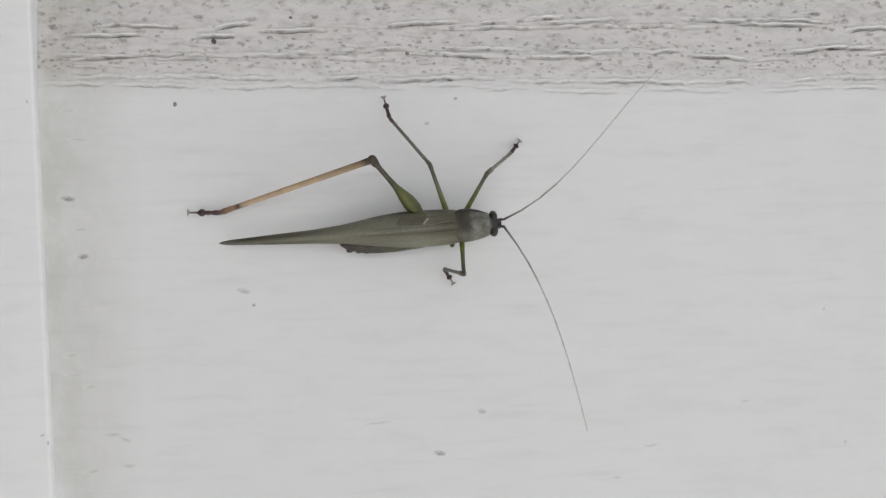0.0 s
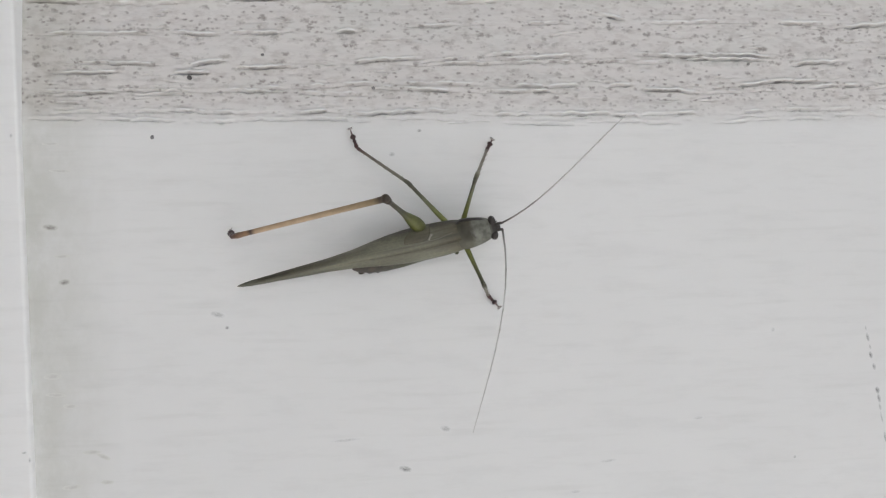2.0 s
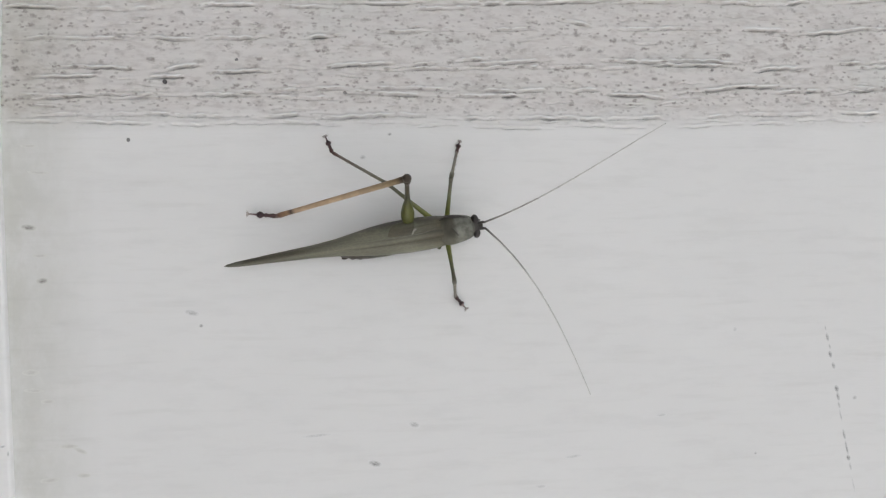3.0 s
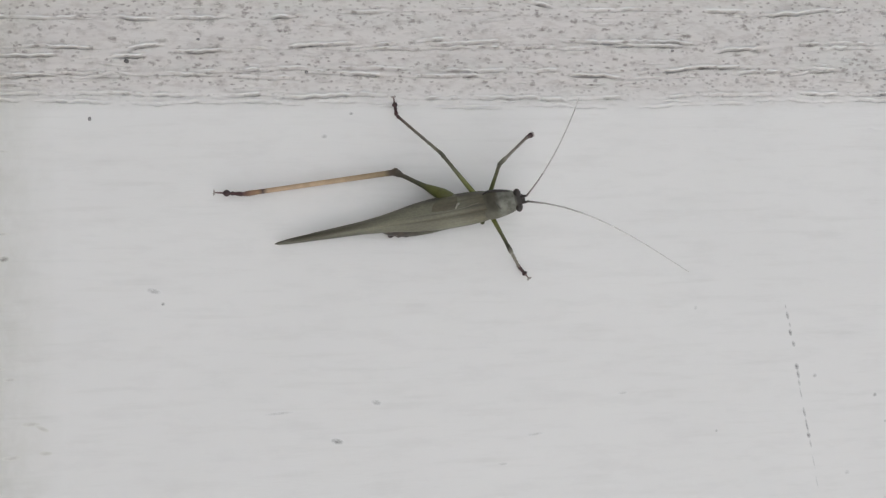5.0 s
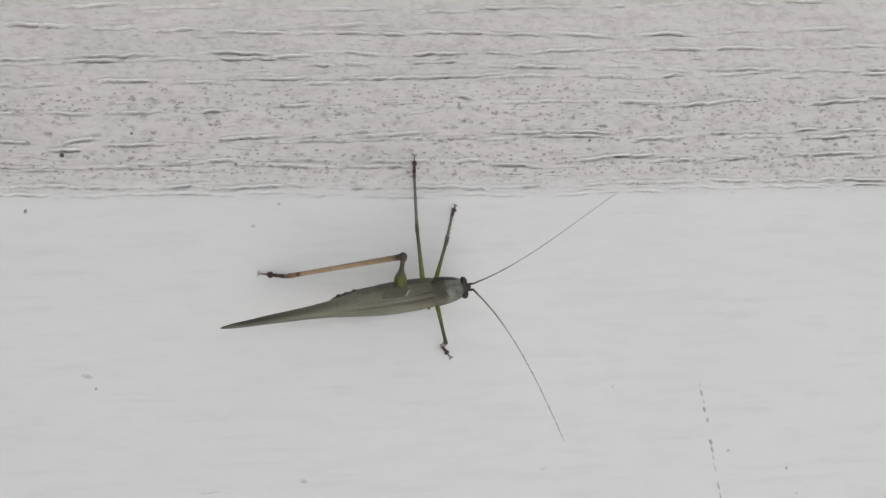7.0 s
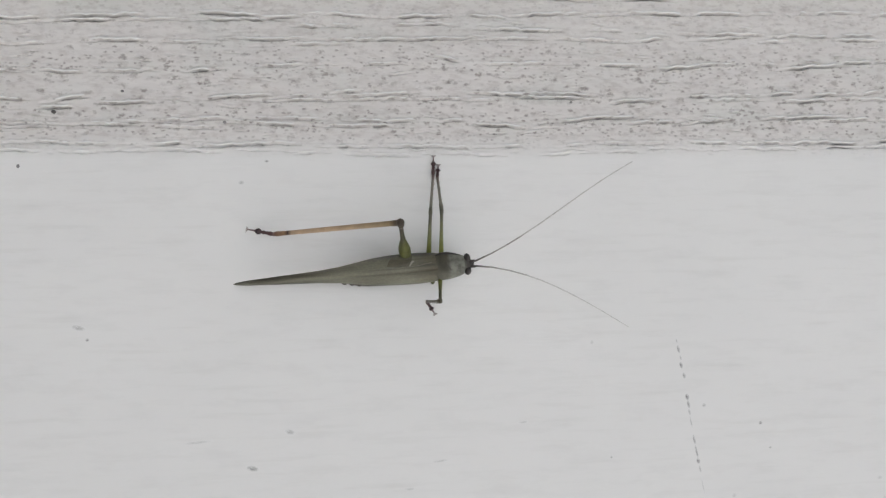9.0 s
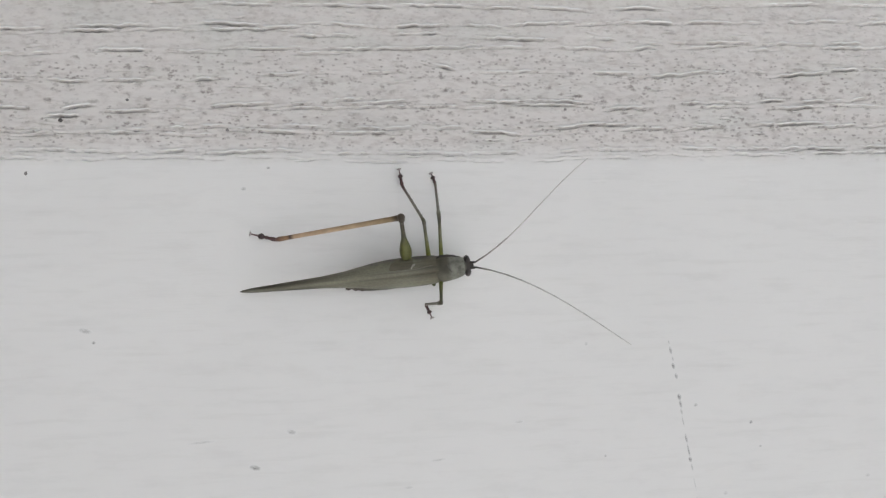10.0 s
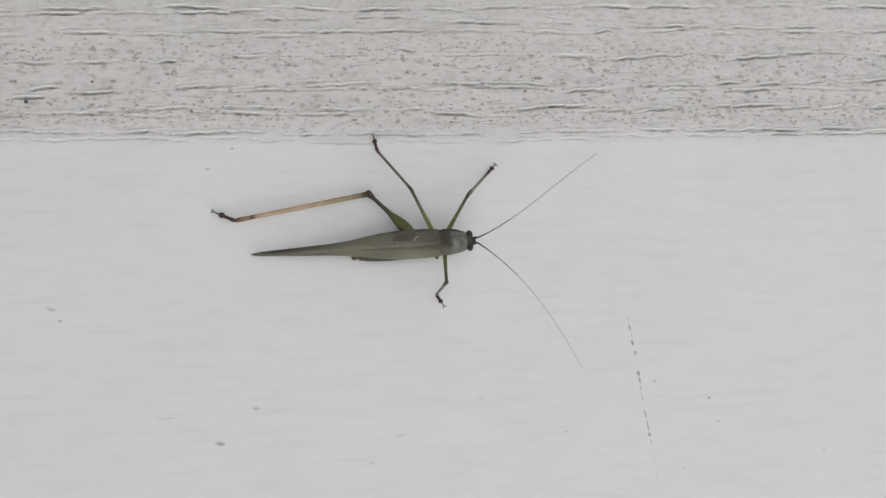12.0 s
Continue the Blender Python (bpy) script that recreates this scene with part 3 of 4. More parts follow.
def body():
    wings = [(5.2, 2.35, 6.9, 2.4), (3.5, 2.7, 7.1, 2.8), (1.0, 2.85, 7.25, 3.0), (-2.0, 2.85, 7.25, 3.1), (-5.0, 2.7, 7.1, 3.0), (-8.0, 2.4, 6.85, 2.7),
             (-11.0, 1.95, 6.55, 2.3), (-14.0, 1.5, 6.25, 1.9), (-18.0, 1.12, 5.95, 1.5), (-22.0, 0.92, 5.7, 1.2), (-26.0, 0.72, 5.5, 0.95), (-29.5, 0.45, 5.3, 0.6), (-31.0, 0.12, 5.15, 0.3)]
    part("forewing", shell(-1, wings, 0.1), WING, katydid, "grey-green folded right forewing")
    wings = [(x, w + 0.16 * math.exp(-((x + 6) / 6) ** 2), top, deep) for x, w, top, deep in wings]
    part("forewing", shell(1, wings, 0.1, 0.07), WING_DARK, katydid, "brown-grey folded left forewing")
    field = []
    for x, low, high in ((-5.2, 0.8, 0.95), (-4.9, 0.66, 1.6), (-4.3, 0.62, 2.4), (-3.2, 0.62, 2.68), (-1.9, 0.66, 2.74), (-1.2, 0.85, 2.76), (-0.8, 1.3, 2.77), (-0.5, 2.1, 2.78)):
        ring = []
        for k in range(6):
            y = low + (high - low) * k / 5
            w, top, deep = (float(np.interp(-x, [-q[0] for q in wings], [q[n] for q in wings])) for n in (1, 2, 3))
            drop = float(np.interp(y / w, (0.1, 0.35, 0.6, 0.82, 0.95, 1.0), (0.06, 0.0, -0.1, -0.28, -0.55, -0.8)))
            ring.append((x, y, top + 0.115 + 0.6 * max(0.0, y / w - 0.5) + deep * drop))
        field.append(ring + [(x, y, z - 0.25) for x, y, z in ring[::-1]])
    part("wing_panel", loft(field), PANEL, katydid, "dark brown panel on the left forewing")
    part("wing_vein", loft([oval(x, y, z, r, r, r, 6) for x, y, z, r in ((3.0, 0.9, 7.2, 0.05), (0.5, 0.5, 7.42, 0.08), (-3, 0.4, 7.41, 0.08), (-6, 0.35, 7.2, 0.04), (-8, 0.3, 6.9, 0.03))]), TAN, katydid, "raised pale lengthwise wing vein")
    bm = loft([oval(x, y, z, r, r * 0.4, r * 0.4, 8) for x, y, z, r in ((-1.25, 0.5, 7.36, 0.08), (-1.05, 0.62, 7.38, 0.24), (-0.9, 0.82, 7.37, 0.3), (-0.75, 1.1, 7.34, 0.28), (-0.5, 1.3, 7.3, 0.22), (-0.2, 1.38, 7.27, 0.08))])
    part("wing_spot", bm, PALE, katydid, "small whitish spot at the wing base")
    tip = [oval(x, 0, z, w, u, u, 10) for x, w, z, u in ((-14, 0.9, 5.0, 0.5), (-22, 0.75, 4.95, 0.45), (-28, 0.62, 4.95, 0.4), (-31, 0.45, 4.98, 0.32), (-32.6, 0.24, 5.0, 0.18), (-33.2, 0.04, 5.0, 0.05))]
    part("hind_wing", loft(tip), WING_TIP, katydid, "dark pointed hind wing tip")
    belly = [oval(x, y, 3.5, w, 1.6, 1.4) for x, y, w in ((4.5, 0, 1.6), (2, -0.1, 2.2), (-2, -0.45, 2.42), (-6, -0.75, 2.35), (-9, -0.95, 2.1), (-11.5, -1.05, 1.7), (-13.4, -1.1, 1.05), (-14.4, -1.1, 0.35))]
    bm = loft(belly)
    rng = random.Random(4)
    for x in (-10.4, -11.7, -13.1):
        add_ball(bm, (x, -3.0 + 0.012 * (x + 5) ** 2, 3.6), 0.36 + 0.1 * rng.random(), (1.5, 0.9, 1.2))
    for x in (-9.8, -11.2, -12.6):
        add_ball(bm, (x, 0.95 - 0.26 * (-9.8 - x), 3.6), 0.3 + 0.1 * rng.random(), (1.5, 0.8, 1.2))
    abdomen = part("abdomen", bm, BELLY, katydid, "brown ridged abdomen edge under the wing")
    thorax = [oval(x, 0, 4.2, w, 1.8, 1.9) for x, w in ((0.5, 1.6), (2.0, 2.2), (5.0, 2.5), (7.5, 2.15), (8.8, 1.5))]
    part("thorax", loft(thorax), BREAST, katydid, "olive green underside of the thorax")
    saddle = [oval(x, 0, 5.0, w, u, 2.0, 20, 2.7) for x, w, u in ((3.5, 1.9, 2.1), (4.0, 2.35, 2.28), (5.0, 2.6, 2.38), (6.2, 2.5, 2.33), (7.4, 2.3, 2.25), (8.5, 2.02, 2.1), (9.15, 1.75, 1.9))]
    bm = loft(saddle)
    for v in bm.verts:
        v.co.z += 0.0001 * noise.noise(v.co * 900)
    part("pronotum", bm, SHIELD, katydid, "pale grey pronotum shield with dark rear")
    bm = loft([oval(x, y, z, r, r, r, 8) for x, y, z, r in ((3.6, 1.95, 6.35, 0.1), (4.6, 2.35, 6.45, 0.24), (6.0, 2.32, 6.4, 0.28), (7.2, 2.12, 6.3, 0.26), (8.2, 1.86, 6.2, 0.18), (8.8, 1.6, 6.15, 0.07))])
    part("shield_rim", bm, EYE, katydid, "dark brown left rim of the shield")
    bm = bmesh.new()
    add_ball(bm, (7.5, -1.25, 6.93), 0.3, (1.5, 0.9, 0.3))
    part("shield_spot", bm, TAN, katydid, "pale spot on the shield")
    bm = loft([oval(x, y, z, r, r * 0.5, r * 0.5, 8) for x, y, z, r in ((5.95, 0.7, 7.33, 0.06), (5.9, 0.3, 7.34, 0.2), (6.1, -0.2, 7.33, 0.26), (6.4, -0.6, 7.28, 0.2), (6.6, -0.9, 7.22, 0.06))])
    part("shield_groove", bm, FURROW, katydid, "dark curved furrow across the shield")
    skull = [oval(x, 0, z, w, u, d) for x, z, w, u, d in ((8.3, 4.9, 1.6, 1.7, 1.9), (9.2, 4.9, 1.65, 1.75, 2.1), (9.9, 4.95, 1.5, 1.65, 2.0), (10.35, 5.0, 1.05, 1.3, 1.7), (10.75, 5.2, 0.55, 0.75, 1.2), (11.05, 5.6, 0.25, 0.3, 0.3))]
    head = part("head", loft(skull), HEAD, katydid)
    for s in (1, -1):
        bm = bmesh.new()
        add_ball(bm, (9.8, 1.1 * s, 5.7), 0.97, (0.72, 1.0, 0.98))
        part("eye", bm, EYE, head, "glossy dark brown eye")
        part("scape", loft([oval(x, 0.48 * s + 0.1 * s * (x - 10.6), 6.0, r, r, r, 8) for x, r in ((10.2, 0.24), (10.6, 0.28), (11.1, 0.24), (11.4, 0.13))]), EYE, head, "dark antenna base")
        bm = bmesh.new()
        add_ball(bm, (10.6, 0.7 * s, 3.6), 0.3, (1.4, 0.6, 0.6))
        part("palp", bm, HEAD, head)
    bm = bmesh.new()
    add_ball(bm, (3.2, -2.75, 4.0), 0.42, (1.0, 1.2, 1.0))
    part("leg_stump", bm, BELLY, katydid, "dark stump of a lost middle leg")
    return abdomen


abdomen = body()


def foot(name, length, stout, material):
    """A jointed foot along x: two swollen joints, a round heart-shaped pad, a thin pale stem and two spread claws."""
    stops = [(0, 0.40), (0.10, 0.50), (0.22, 0.40), (0.28, 0.33), (0.36, 0.46), (0.43, 0.30), (0.50, 0.62), (0.57, 0.72), (0.64, 0.52), (0.69, 0.2), (1.0, 0.15)]
    ob = part(name, limb_mesh(length, [(a, r * stout) for a, r in stops], 10), material, katydid, "dark red-brown jointed foot with a pale stem")
    for s in (1, -1):
        bm = bmesh.new()
        add_cone(bm, (length * 0.97, 0.1 * s, 0), (length * 0.97 + 0.25, 0.8 * stout * s, -0.15), 0.17)
        add_ball(bm, (length * 0.985, 0.18 * s, 0), 0.22)
        part("claw", bm, CLAW, ob, "pale claw")
    return ob


def leg(kind, hip, thigh, shin, toe, thigh_stops, shin_stops, thigh_skin, shin_skin, spines, flat=1.0):
    femur = part(kind + "_femur", limb_mesh(thigh, thigh_stops, 12, flat), thigh_skin, katydid)
    bm = limb_mesh(shin, shin_stops, 9)
    for i in range(spines):
        x = shin * (0.1 + 0.85 * i / spines)
        for s in (1, -1):
            add_cone(bm, (x, 0.15 * s, 0.22), (x + 0.25, 0.42 * s, 0.62), 0.07)
    add_ball(bm, (0, 0, 0), shin_stops[1][1])
    tibia = part(kind + "_tibia", bm, shin_skin, katydid)
    return (femur, tibia, foot(kind + "_tarsus", toe, 0.85 if kind == "hind" else 0.72, FOOT_SKINS[kind])), Vector(hip), thigh, shin


hind_leg = leg("hind", (-1.5, 2.2, 4.6), 12.8, 26.6, 5.0,
               [(0, 0.6), (0.07, 0.95), (0.17, 1.32), (0.28, 1.36), (0.42, 1.0), (0.54, 0.6), (0.7, 0.46), (0.9, 0.46), (0.94, 0.74), (0.985, 0.84), (1, 0.55)],
               [(0, 0.55), (0.012, 0.76), (0.035, 0.55), (0.07, 0.5), (0.5, 0.46), (0.9, 0.42), (0.97, 0.5), (1, 0.36)], HIND_FEMUR, HIND_TIBIA, 20, 0.85)
middle_leg = leg("middle", (2.9, 1.9, 3.2), 10.3, 11.5, 3.5,
                 [(0, 0.5), (0.15, 0.46), (0.6, 0.33), (0.9, 0.3), (0.96, 0.4), (1, 0.25)], [(0, 0.3), (0.03, 0.36), (0.08, 0.28), (0.9, 0.24), (0.97, 0.33), (1, 0.2)], THIGH, SHIN, 6)
front_leg = leg("front", (5.3, 1.7, 3.0), 9.2, 9.1, 2.4,
                [(0, 0.5), (0.15, 0.44), (0.6, 0.32), (0.9, 0.3), (0.96, 0.38), (1, 0.25)], [(0, 0.3), (0.05, 0.4), (0.16, 0.42), (0.25, 0.27), (0.9, 0.24), (0.97, 0.33), (1, 0.2)], THIGH, SHIN, 5)
right_leg = leg("front", (4.8, -1.5, 3.4), 9.0, 8.9, 3.0,
                [(0, 0.5), (0.15, 0.44), (0.6, 0.32), (0.9, 0.3), (0.96, 0.38), (1, 0.25)], [(0, 0.3), (0.05, 0.4), (0.16, 0.42), (0.25, 0.27), (0.9, 0.24), (0.97, 0.33), (1, 0.2)], THIGH, SHIN, 5)

PIECES, FEELER_LENGTH = 10, 33.5


def antenna(side):
    step, out = FEELER_LENGTH / PIECES, []
    for i in range(PIECES):
        r0, r1 = (0.15 * (1 - 0.052 * k) + (0.03 if k == 0 else 0.0) for k in (i, i + 1))
        out.append(part("antenna_piece", limb_mesh(step * 1.03, [(0, r0), (1, r1)], 6, rings=3), (FEELER_BASE, FEELER_NEAR, FEELER_NEAR)[i] if i < 3 else FEELER, katydid))
    return out, Vector((11.3, 0.45 * side, 6.0))


left_antenna, right_antenna = antenna(1), antenna(-1)


# ---- how it moves ----
def perched(x, gap, z, heading, tilt, roll):
    """The katydid's pose on the wall: heading in degrees from the level, tilt of its head off the wall, roll about its length."""
    return pose(x, -gap, z, 90, -heading, 0) @ pose(0, 0, 0, 0, -tilt, 0) @ pose(0, 0, 0, roll, 0, 0)


def limb(a, b):
    """The pose of a limb that starts at a and points to b (mm on the katydid)."""
    x = (b - a).normalized()
    y = Vector((0, 0, 1)).cross(x).normalized()
    z = x.cross(y)
    return Matrix.Translation(a * MM) @ Matrix((x, y, z)).transposed().to_4x4()


def between(rows):
    """Rows at every tenth of a second, along straight lines between the given ones."""
    for k in range(121):
        t = k / 10
        i = max(n for n, row in enumerate(rows) if row[0] <= t + 1e-6)
        a, b = rows[i], rows[min(i + 1, len(rows) - 1)]
        u = (t - a[0]) / (b[0] - a[0]) if b[0] > a[0] else 0.0
        yield t, [Vector(p).lerp(Vector(q), u) if isinstance(p, tuple) else p + (q - p) * u for p, q in zip(a[1:], b[1:])]


def stride(one, rows):
    """Key a leg by its knee, ankle and toe (mm on the katydid)."""
    (femur, tibia, tarsus), hip, thigh, shin = one
    keyed = [[], [], []]
    for t, (knee, ankle, toe) in between(rows):
        root = knee + (hip - knee).normalized() * thigh
        ankle = knee + (ankle - knee).normalized() * shin
        for track, m in zip(keyed, (limb(root, knee), limb(knee, ankle), limb(ankle, toe))):
            track.append((t, m))
    walk(femur, keyed[0])
    walk(tibia, keyed[1])
    walk(tarsus, keyed[2])


def sway(one, rows):
    """Key an antenna by its heading at the base, its bend and further bend along it, and its lift (degrees)."""
    pieces, base = one
    keyed = [[] for _ in pieces]
    step = FEELER_LENGTH / PIECES
    for t, (turn, bend, curl, lift) in between(rows):
        at = base.copy()
        for k, track in enumerate(keyed):
            s = (k + 0.5) / PIECES
            a, e = radians(turn + bend * s + curl * s * s), radians(lift)
            to = at + Vector((math.cos(a) * math.cos(e), math.sin(a) * math.cos(e), math.sin(e))) * step
            track.append((t, limb(at, to)))
            at = to
    for ob, track in zip(pieces, keyed):
        walk(ob, track)



def motions():
    walk(katydid, [
        (0.0, perched(-0.00436, -0.00042, 1.33885, 3.3, 3.1, -2)),
        (0.5, perched(-0.00160, -0.00014, 1.34050, 8.2, -0.8, 7)),
        (0.7, perched(0.00010, -0.00030, 1.34000, 9.2, 1.0, 6)),
        (1.0, perched(0.00100, -0.00049, 1.34139, 11.2, 3.7, 5)),
        (1.5, perched(0.00154, -0.00050, 1.34164, 11.9, 4.5, 5)),
        (1.8, perched(0.00186, 0.00088, 1.34182, 12.0, -4.2, 6)),
        (2.0, perched(0.00199, -0.00028, 1.34171, 12.1, 1.0, 6)),
        (2.2, perched(0.00246, -0.00026, 1.34212, 11.8, 1.0, 7)),
        (2.5, perched(0.00246, -0.00036, 1.34262, 10.1, 2.8, 8)),
        (2.7, perched(0.00275, -0.00031, 1.34306, 9.3, 1.6, 8)),
        (4.3, perched(0.01601, -0.00049, 1.34208, 4.5, 4.1, 7)),
        (4.5, perched(0.01584, -0.00050, 1.34195, 5.4, 3.9, 7)),
        (5.0, perched(0.01937, -0.00064, 1.34320, 9.5, 5.5, 5)),
        (5.5, perched(0.02008, -0.00018, 1.34391, 13.0, 0.6, 8)),
        (5.8, perched(0.02032, -0.00024, 1.34414, 12.3, -0.4, 8)),
        (6.0, perched(0.02076, -0.00046, 1.34474, 13.6, 4.4, 8)),
        (6.5, perched(0.02100, -0.00010, 1.34468, 11.4, -0.9, 8)),
        (6.8, perched(0.02207, 0.00086, 1.34343, 8.7, -3.5, 7.4)),
        (7.0, perched(0.02301, 0.00172, 1.34354, 8.0, -5.9, 7)),
        (7.2, perched(0.02377, 0.00171, 1.34247, 7.1, -6.0, 6.1)),
        (8.8, perched(0.02718, -0.00011, 1.33978, 4.8, -0.2, -1.1)),
        (9.0, perched(0.02742, -0.00015, 1.33939, 4.1, -0.5, -2)),
        (9.5, perched(0.02764, 0.00042, 1.33945, 4.7, -2.6, -2)),
        (10.0, perched(0.02802, -0.00013, 1.33957, 5.6, -0.4, -2)),
        (10.5, perched(0.02815, -0.00009, 1.33963, 5.7, -1.0, -2)),
        (11.0, perched(0.02851, -0.00015, 1.33946, 5.2, -0.6, -2)),
        (11.5, perched(0.03044, -0.00025, 1.33996, 4.4, 0.3, -2)),
        (11.8, perched(0.03500, -0.00049, 1.34017, 2.5, 5.5, -2)),
        (12.0, perched(0.03683, -0.00065, 1.34057, 2.7, 5.5, -2)),
    ])
    # the abdomen sways under the folded wings: degrees about its root, towards its left
    walk(abdomen, [(t, pose(0.004, 0, 0.0035) @ pose(0, 0, 0, 0, 0, -turn) @ pose(-0.004, 0, -0.0035)) for t, turn in (
        (0.0, -1.2), (0.5, 0.3), (0.7, 5.5), (0.9, 1.0), (1.0, -0.6), (1.5, -0.8), (2.0, -1.2), (2.5, -0.4), (2.7, 0.0), (4.3, 2.0), (4.5, 2.0), (4.8, 0.5), (5.0, -0.4), (5.5, 0.0),
        (6.0, -0.2), (6.5, 1.5), (6.8, 5.5), (7.0, 6.0), (7.2, 5.0), (8.8, 2.2), (9.0, 2.2), (9.5, 1.8), (10.0, 1.5), (11.0, 1.2), (11.5, 1.0), (12.0, 0.8))])
    early = [
        (0.0, (-8.1, 10.7, 10.2), (-33.1, 4.9, 3.4), (-38.8, 5.3, 3.6)),
        (0.5, (-9.5, 8.6, 0.8), (-35.7, 6.5, -0.0), (-41.3, 7.4, -0.3)),
        (1.0, (-10.9, 9.1, 3.2), (-37.9, 8.3, 4.1), (-43.3, 9.6, 4.2)),
        (1.5, (-11.4, 9.9, 4.7), (-38.3, 8.8, 4.5), (-43.7, 10.2, 4.8)),
        (1.8, (-11.9, 8.5, 1.9), (-38.8, 8.1, -2.5), (-44.1, 9.6, -3.1)),
        (2.0, (-6.4, 9.0, 13.1), (-32.0, 8.1, 5.4), (-33.0, 8.9, 0.4)),
        (2.2, (-0.1, 8.7, 15.7), (-23.6, 8.3, 3.1), (-26.0, 9.1, 0.0)),
        (2.5, (1.4, 9.4, 15.4), (-20.7, 7.3, 1.1), (-26.1, 8.8, 1.0)),
        (2.7, (1.1, 10.5, 14.7), (-20.8, 6.6, 0.6), (-26.3, 7.9, 0.5)),
    ]
    mid = [
        (4.3, (-8.2, 9.8, 10.7), (-34.4, 7.2, 4.1), (-39.4, 8.0, 4.2)),
        (4.5, (-7.9, 9.4, 11.3), (-33.9, 7.6, 4.0), (-39.3, 8.6, 4.1)),
        (5.0, (-10.3, 8.5, 2.8), (-37.1, 9.5, 4.9), (-42.2, 10.8, 5.2)),
        (5.5, (-11.1, 7.1, 1.3), (-37.9, 10.8, 0.8), (-42.6, 12.8, 0.5)),
        (5.8, (0.2, 7.7, 16.3), (-20.4, 8.1, -0.3), (-24.0, 9.6, -0.9)),
        (6.0, (2.9, 7.7, 16.2), (-18.5, 7.1, 1.4), (-23.1, 8.9, 1.4)),
        (6.5, (1.2, 9.0, 15.9), (-18.6, 6.0, -0.4), (-23.9, 7.5, -0.9)),
        (7.0, (-1.7, 8.5, 14.1), (-21.0, 5.8, -3.8), (-25.9, 7.0, -4.8)),
    ]
    late = [
        (9.0, (-2.6, 8.2, 15.3), (-25.8, 8.7, 2.0), (-30.7, 10.1, 1.9)),
        (9.5, (-2.6, 9.2, 14.2), (-26.0, 9.0, 0.8), (-30.8, 10.5, 0.3)),
        (10.0, (-2.3, 10.0, 14.4), (-26.2, 9.1, 2.0), (-30.9, 10.9, 2.0)),
        (10.5, (-2.5, 9.6, 14.4), (-26.6, 9.1, 2.1), (-31.3, 10.9, 1.3)),
        (11.0, (-2.4, 10.5, 13.7), (-26.9, 9.0, 2.4), (-31.7, 10.9, 1.6)),
        (11.5, (-4.3, 11.1, 12.5), (-29.2, 8.0, 2.6), (-33.7, 10.4, 2.3)),
        (12.0, (-9.5, 10.6, 3.9), (-35.8, 6.8, 5.8), (-40.4, 9.1, 5.3)),
    ]
    stride(hind_leg, early + mid + late)
    early = [
        (0.0, (0.5, 9.6, 8.7), (-5.4, 18.2, 3.4), (-6.1, 21.9, 3.4)),
        (0.5, (-1.1, 10.6, 6.2), (-6.6, 17.7, -0.8), (-7.4, 21.4, -1.3)),
        (1.0, (-1.7, 10.2, 6.6), (-8.2, 17.6, 0.8), (-8.8, 21.5, 0.4)),
        (1.5, (-1.5, 10.1, 6.7), (-8.4, 17.6, 1.2), (-9.0, 21.4, 0.8)),
        (1.8, (-2.8, 9.8, 4.2), (-8.6, 17.0, -2.3), (-9.5, 21.0, -2.9)),
        (2.0, (-2.2, 10.3, 5.3), (-9.1, 17.7, 0.0), (-9.6, 21.3, -0.5)),
        (2.2, (-2.7, 10.0, 4.1), (-9.9, 17.8, -0.3), (-10.3, 21.1, -1.7)),
        (2.5, (-2.5, 9.6, 5.5), (-10.2, 16.7, 0.3), (-10.9, 20.4, -0.2)),
        (2.7, (-2.7, 9.5, 4.9), (-10.9, 16.5, 0.1), (-10.9, 19.7, -1.6)),
        (3.0, (-3.9, 9.5, 4.9), (-13.1, 16.5, 0.1), (-13.4, 19.7, -1.6)),
        (3.2, (3.8, 10.7, 6.3), (1.5, 18.8, 0.4), (2.3, 21.9, -1.3)),
    ]
    mid = [
        (4.3, (-0.7, 10.7, 6.3), (-6.7, 18.8, 0.4), (-6.8, 21.9, -1.3)),
        (4.5, (-0.4, 10.8, 6.5), (-6.1, 18.6, 0.2), (-6.3, 22.0, -0.8)),
        (5.0, (-1.8, 10.2, 6.5), (-8.4, 18.3, 1.4), (-8.3, 21.8, 0.5)),
        (5.5, (-2.1, 10.5, 4.4), (-8.4, 18.5, -0.9), (-8.0, 21.5, -2.4)),
        (5.8, (-2.4, 10.7, 4.6), (-8.5, 17.9, -1.5), (-8.5, 21.5, -2.1)),
        (6.0, (-2.1, 10.5, 5.5), (-8.7, 18.0, -0.1), (-8.5, 21.3, -1.4)),
        (6.4, (-2.0, 10.5, 5.4), (-8.3, 17.9, -0.6), (-8.1, 21.2, -1.8)),
        (6.5, (1.6, 11.2, 6.9), (0.2, 20.2, -0.1), (0.3, 21.6, -2.5)),
        (6.6, (2.9, 12.2, 4.0), (4.6, 21.6, -2.3), (5.0, 23.6, -2.7)),
        (6.7, (2.8, 10.9, 8.9), (2.1, 15.6, -1.3), (2.5, 18.9, -1.9)),
        (6.9, (2.8, 10.7, 8.4), (2.3, 15.4, -1.9), (2.7, 18.7, -2.4)),
        (7.0, (3.2, 11.8, 3.0), (5.1, 21.2, -3.2), (5.5, 23.2, -3.6)),
    ]
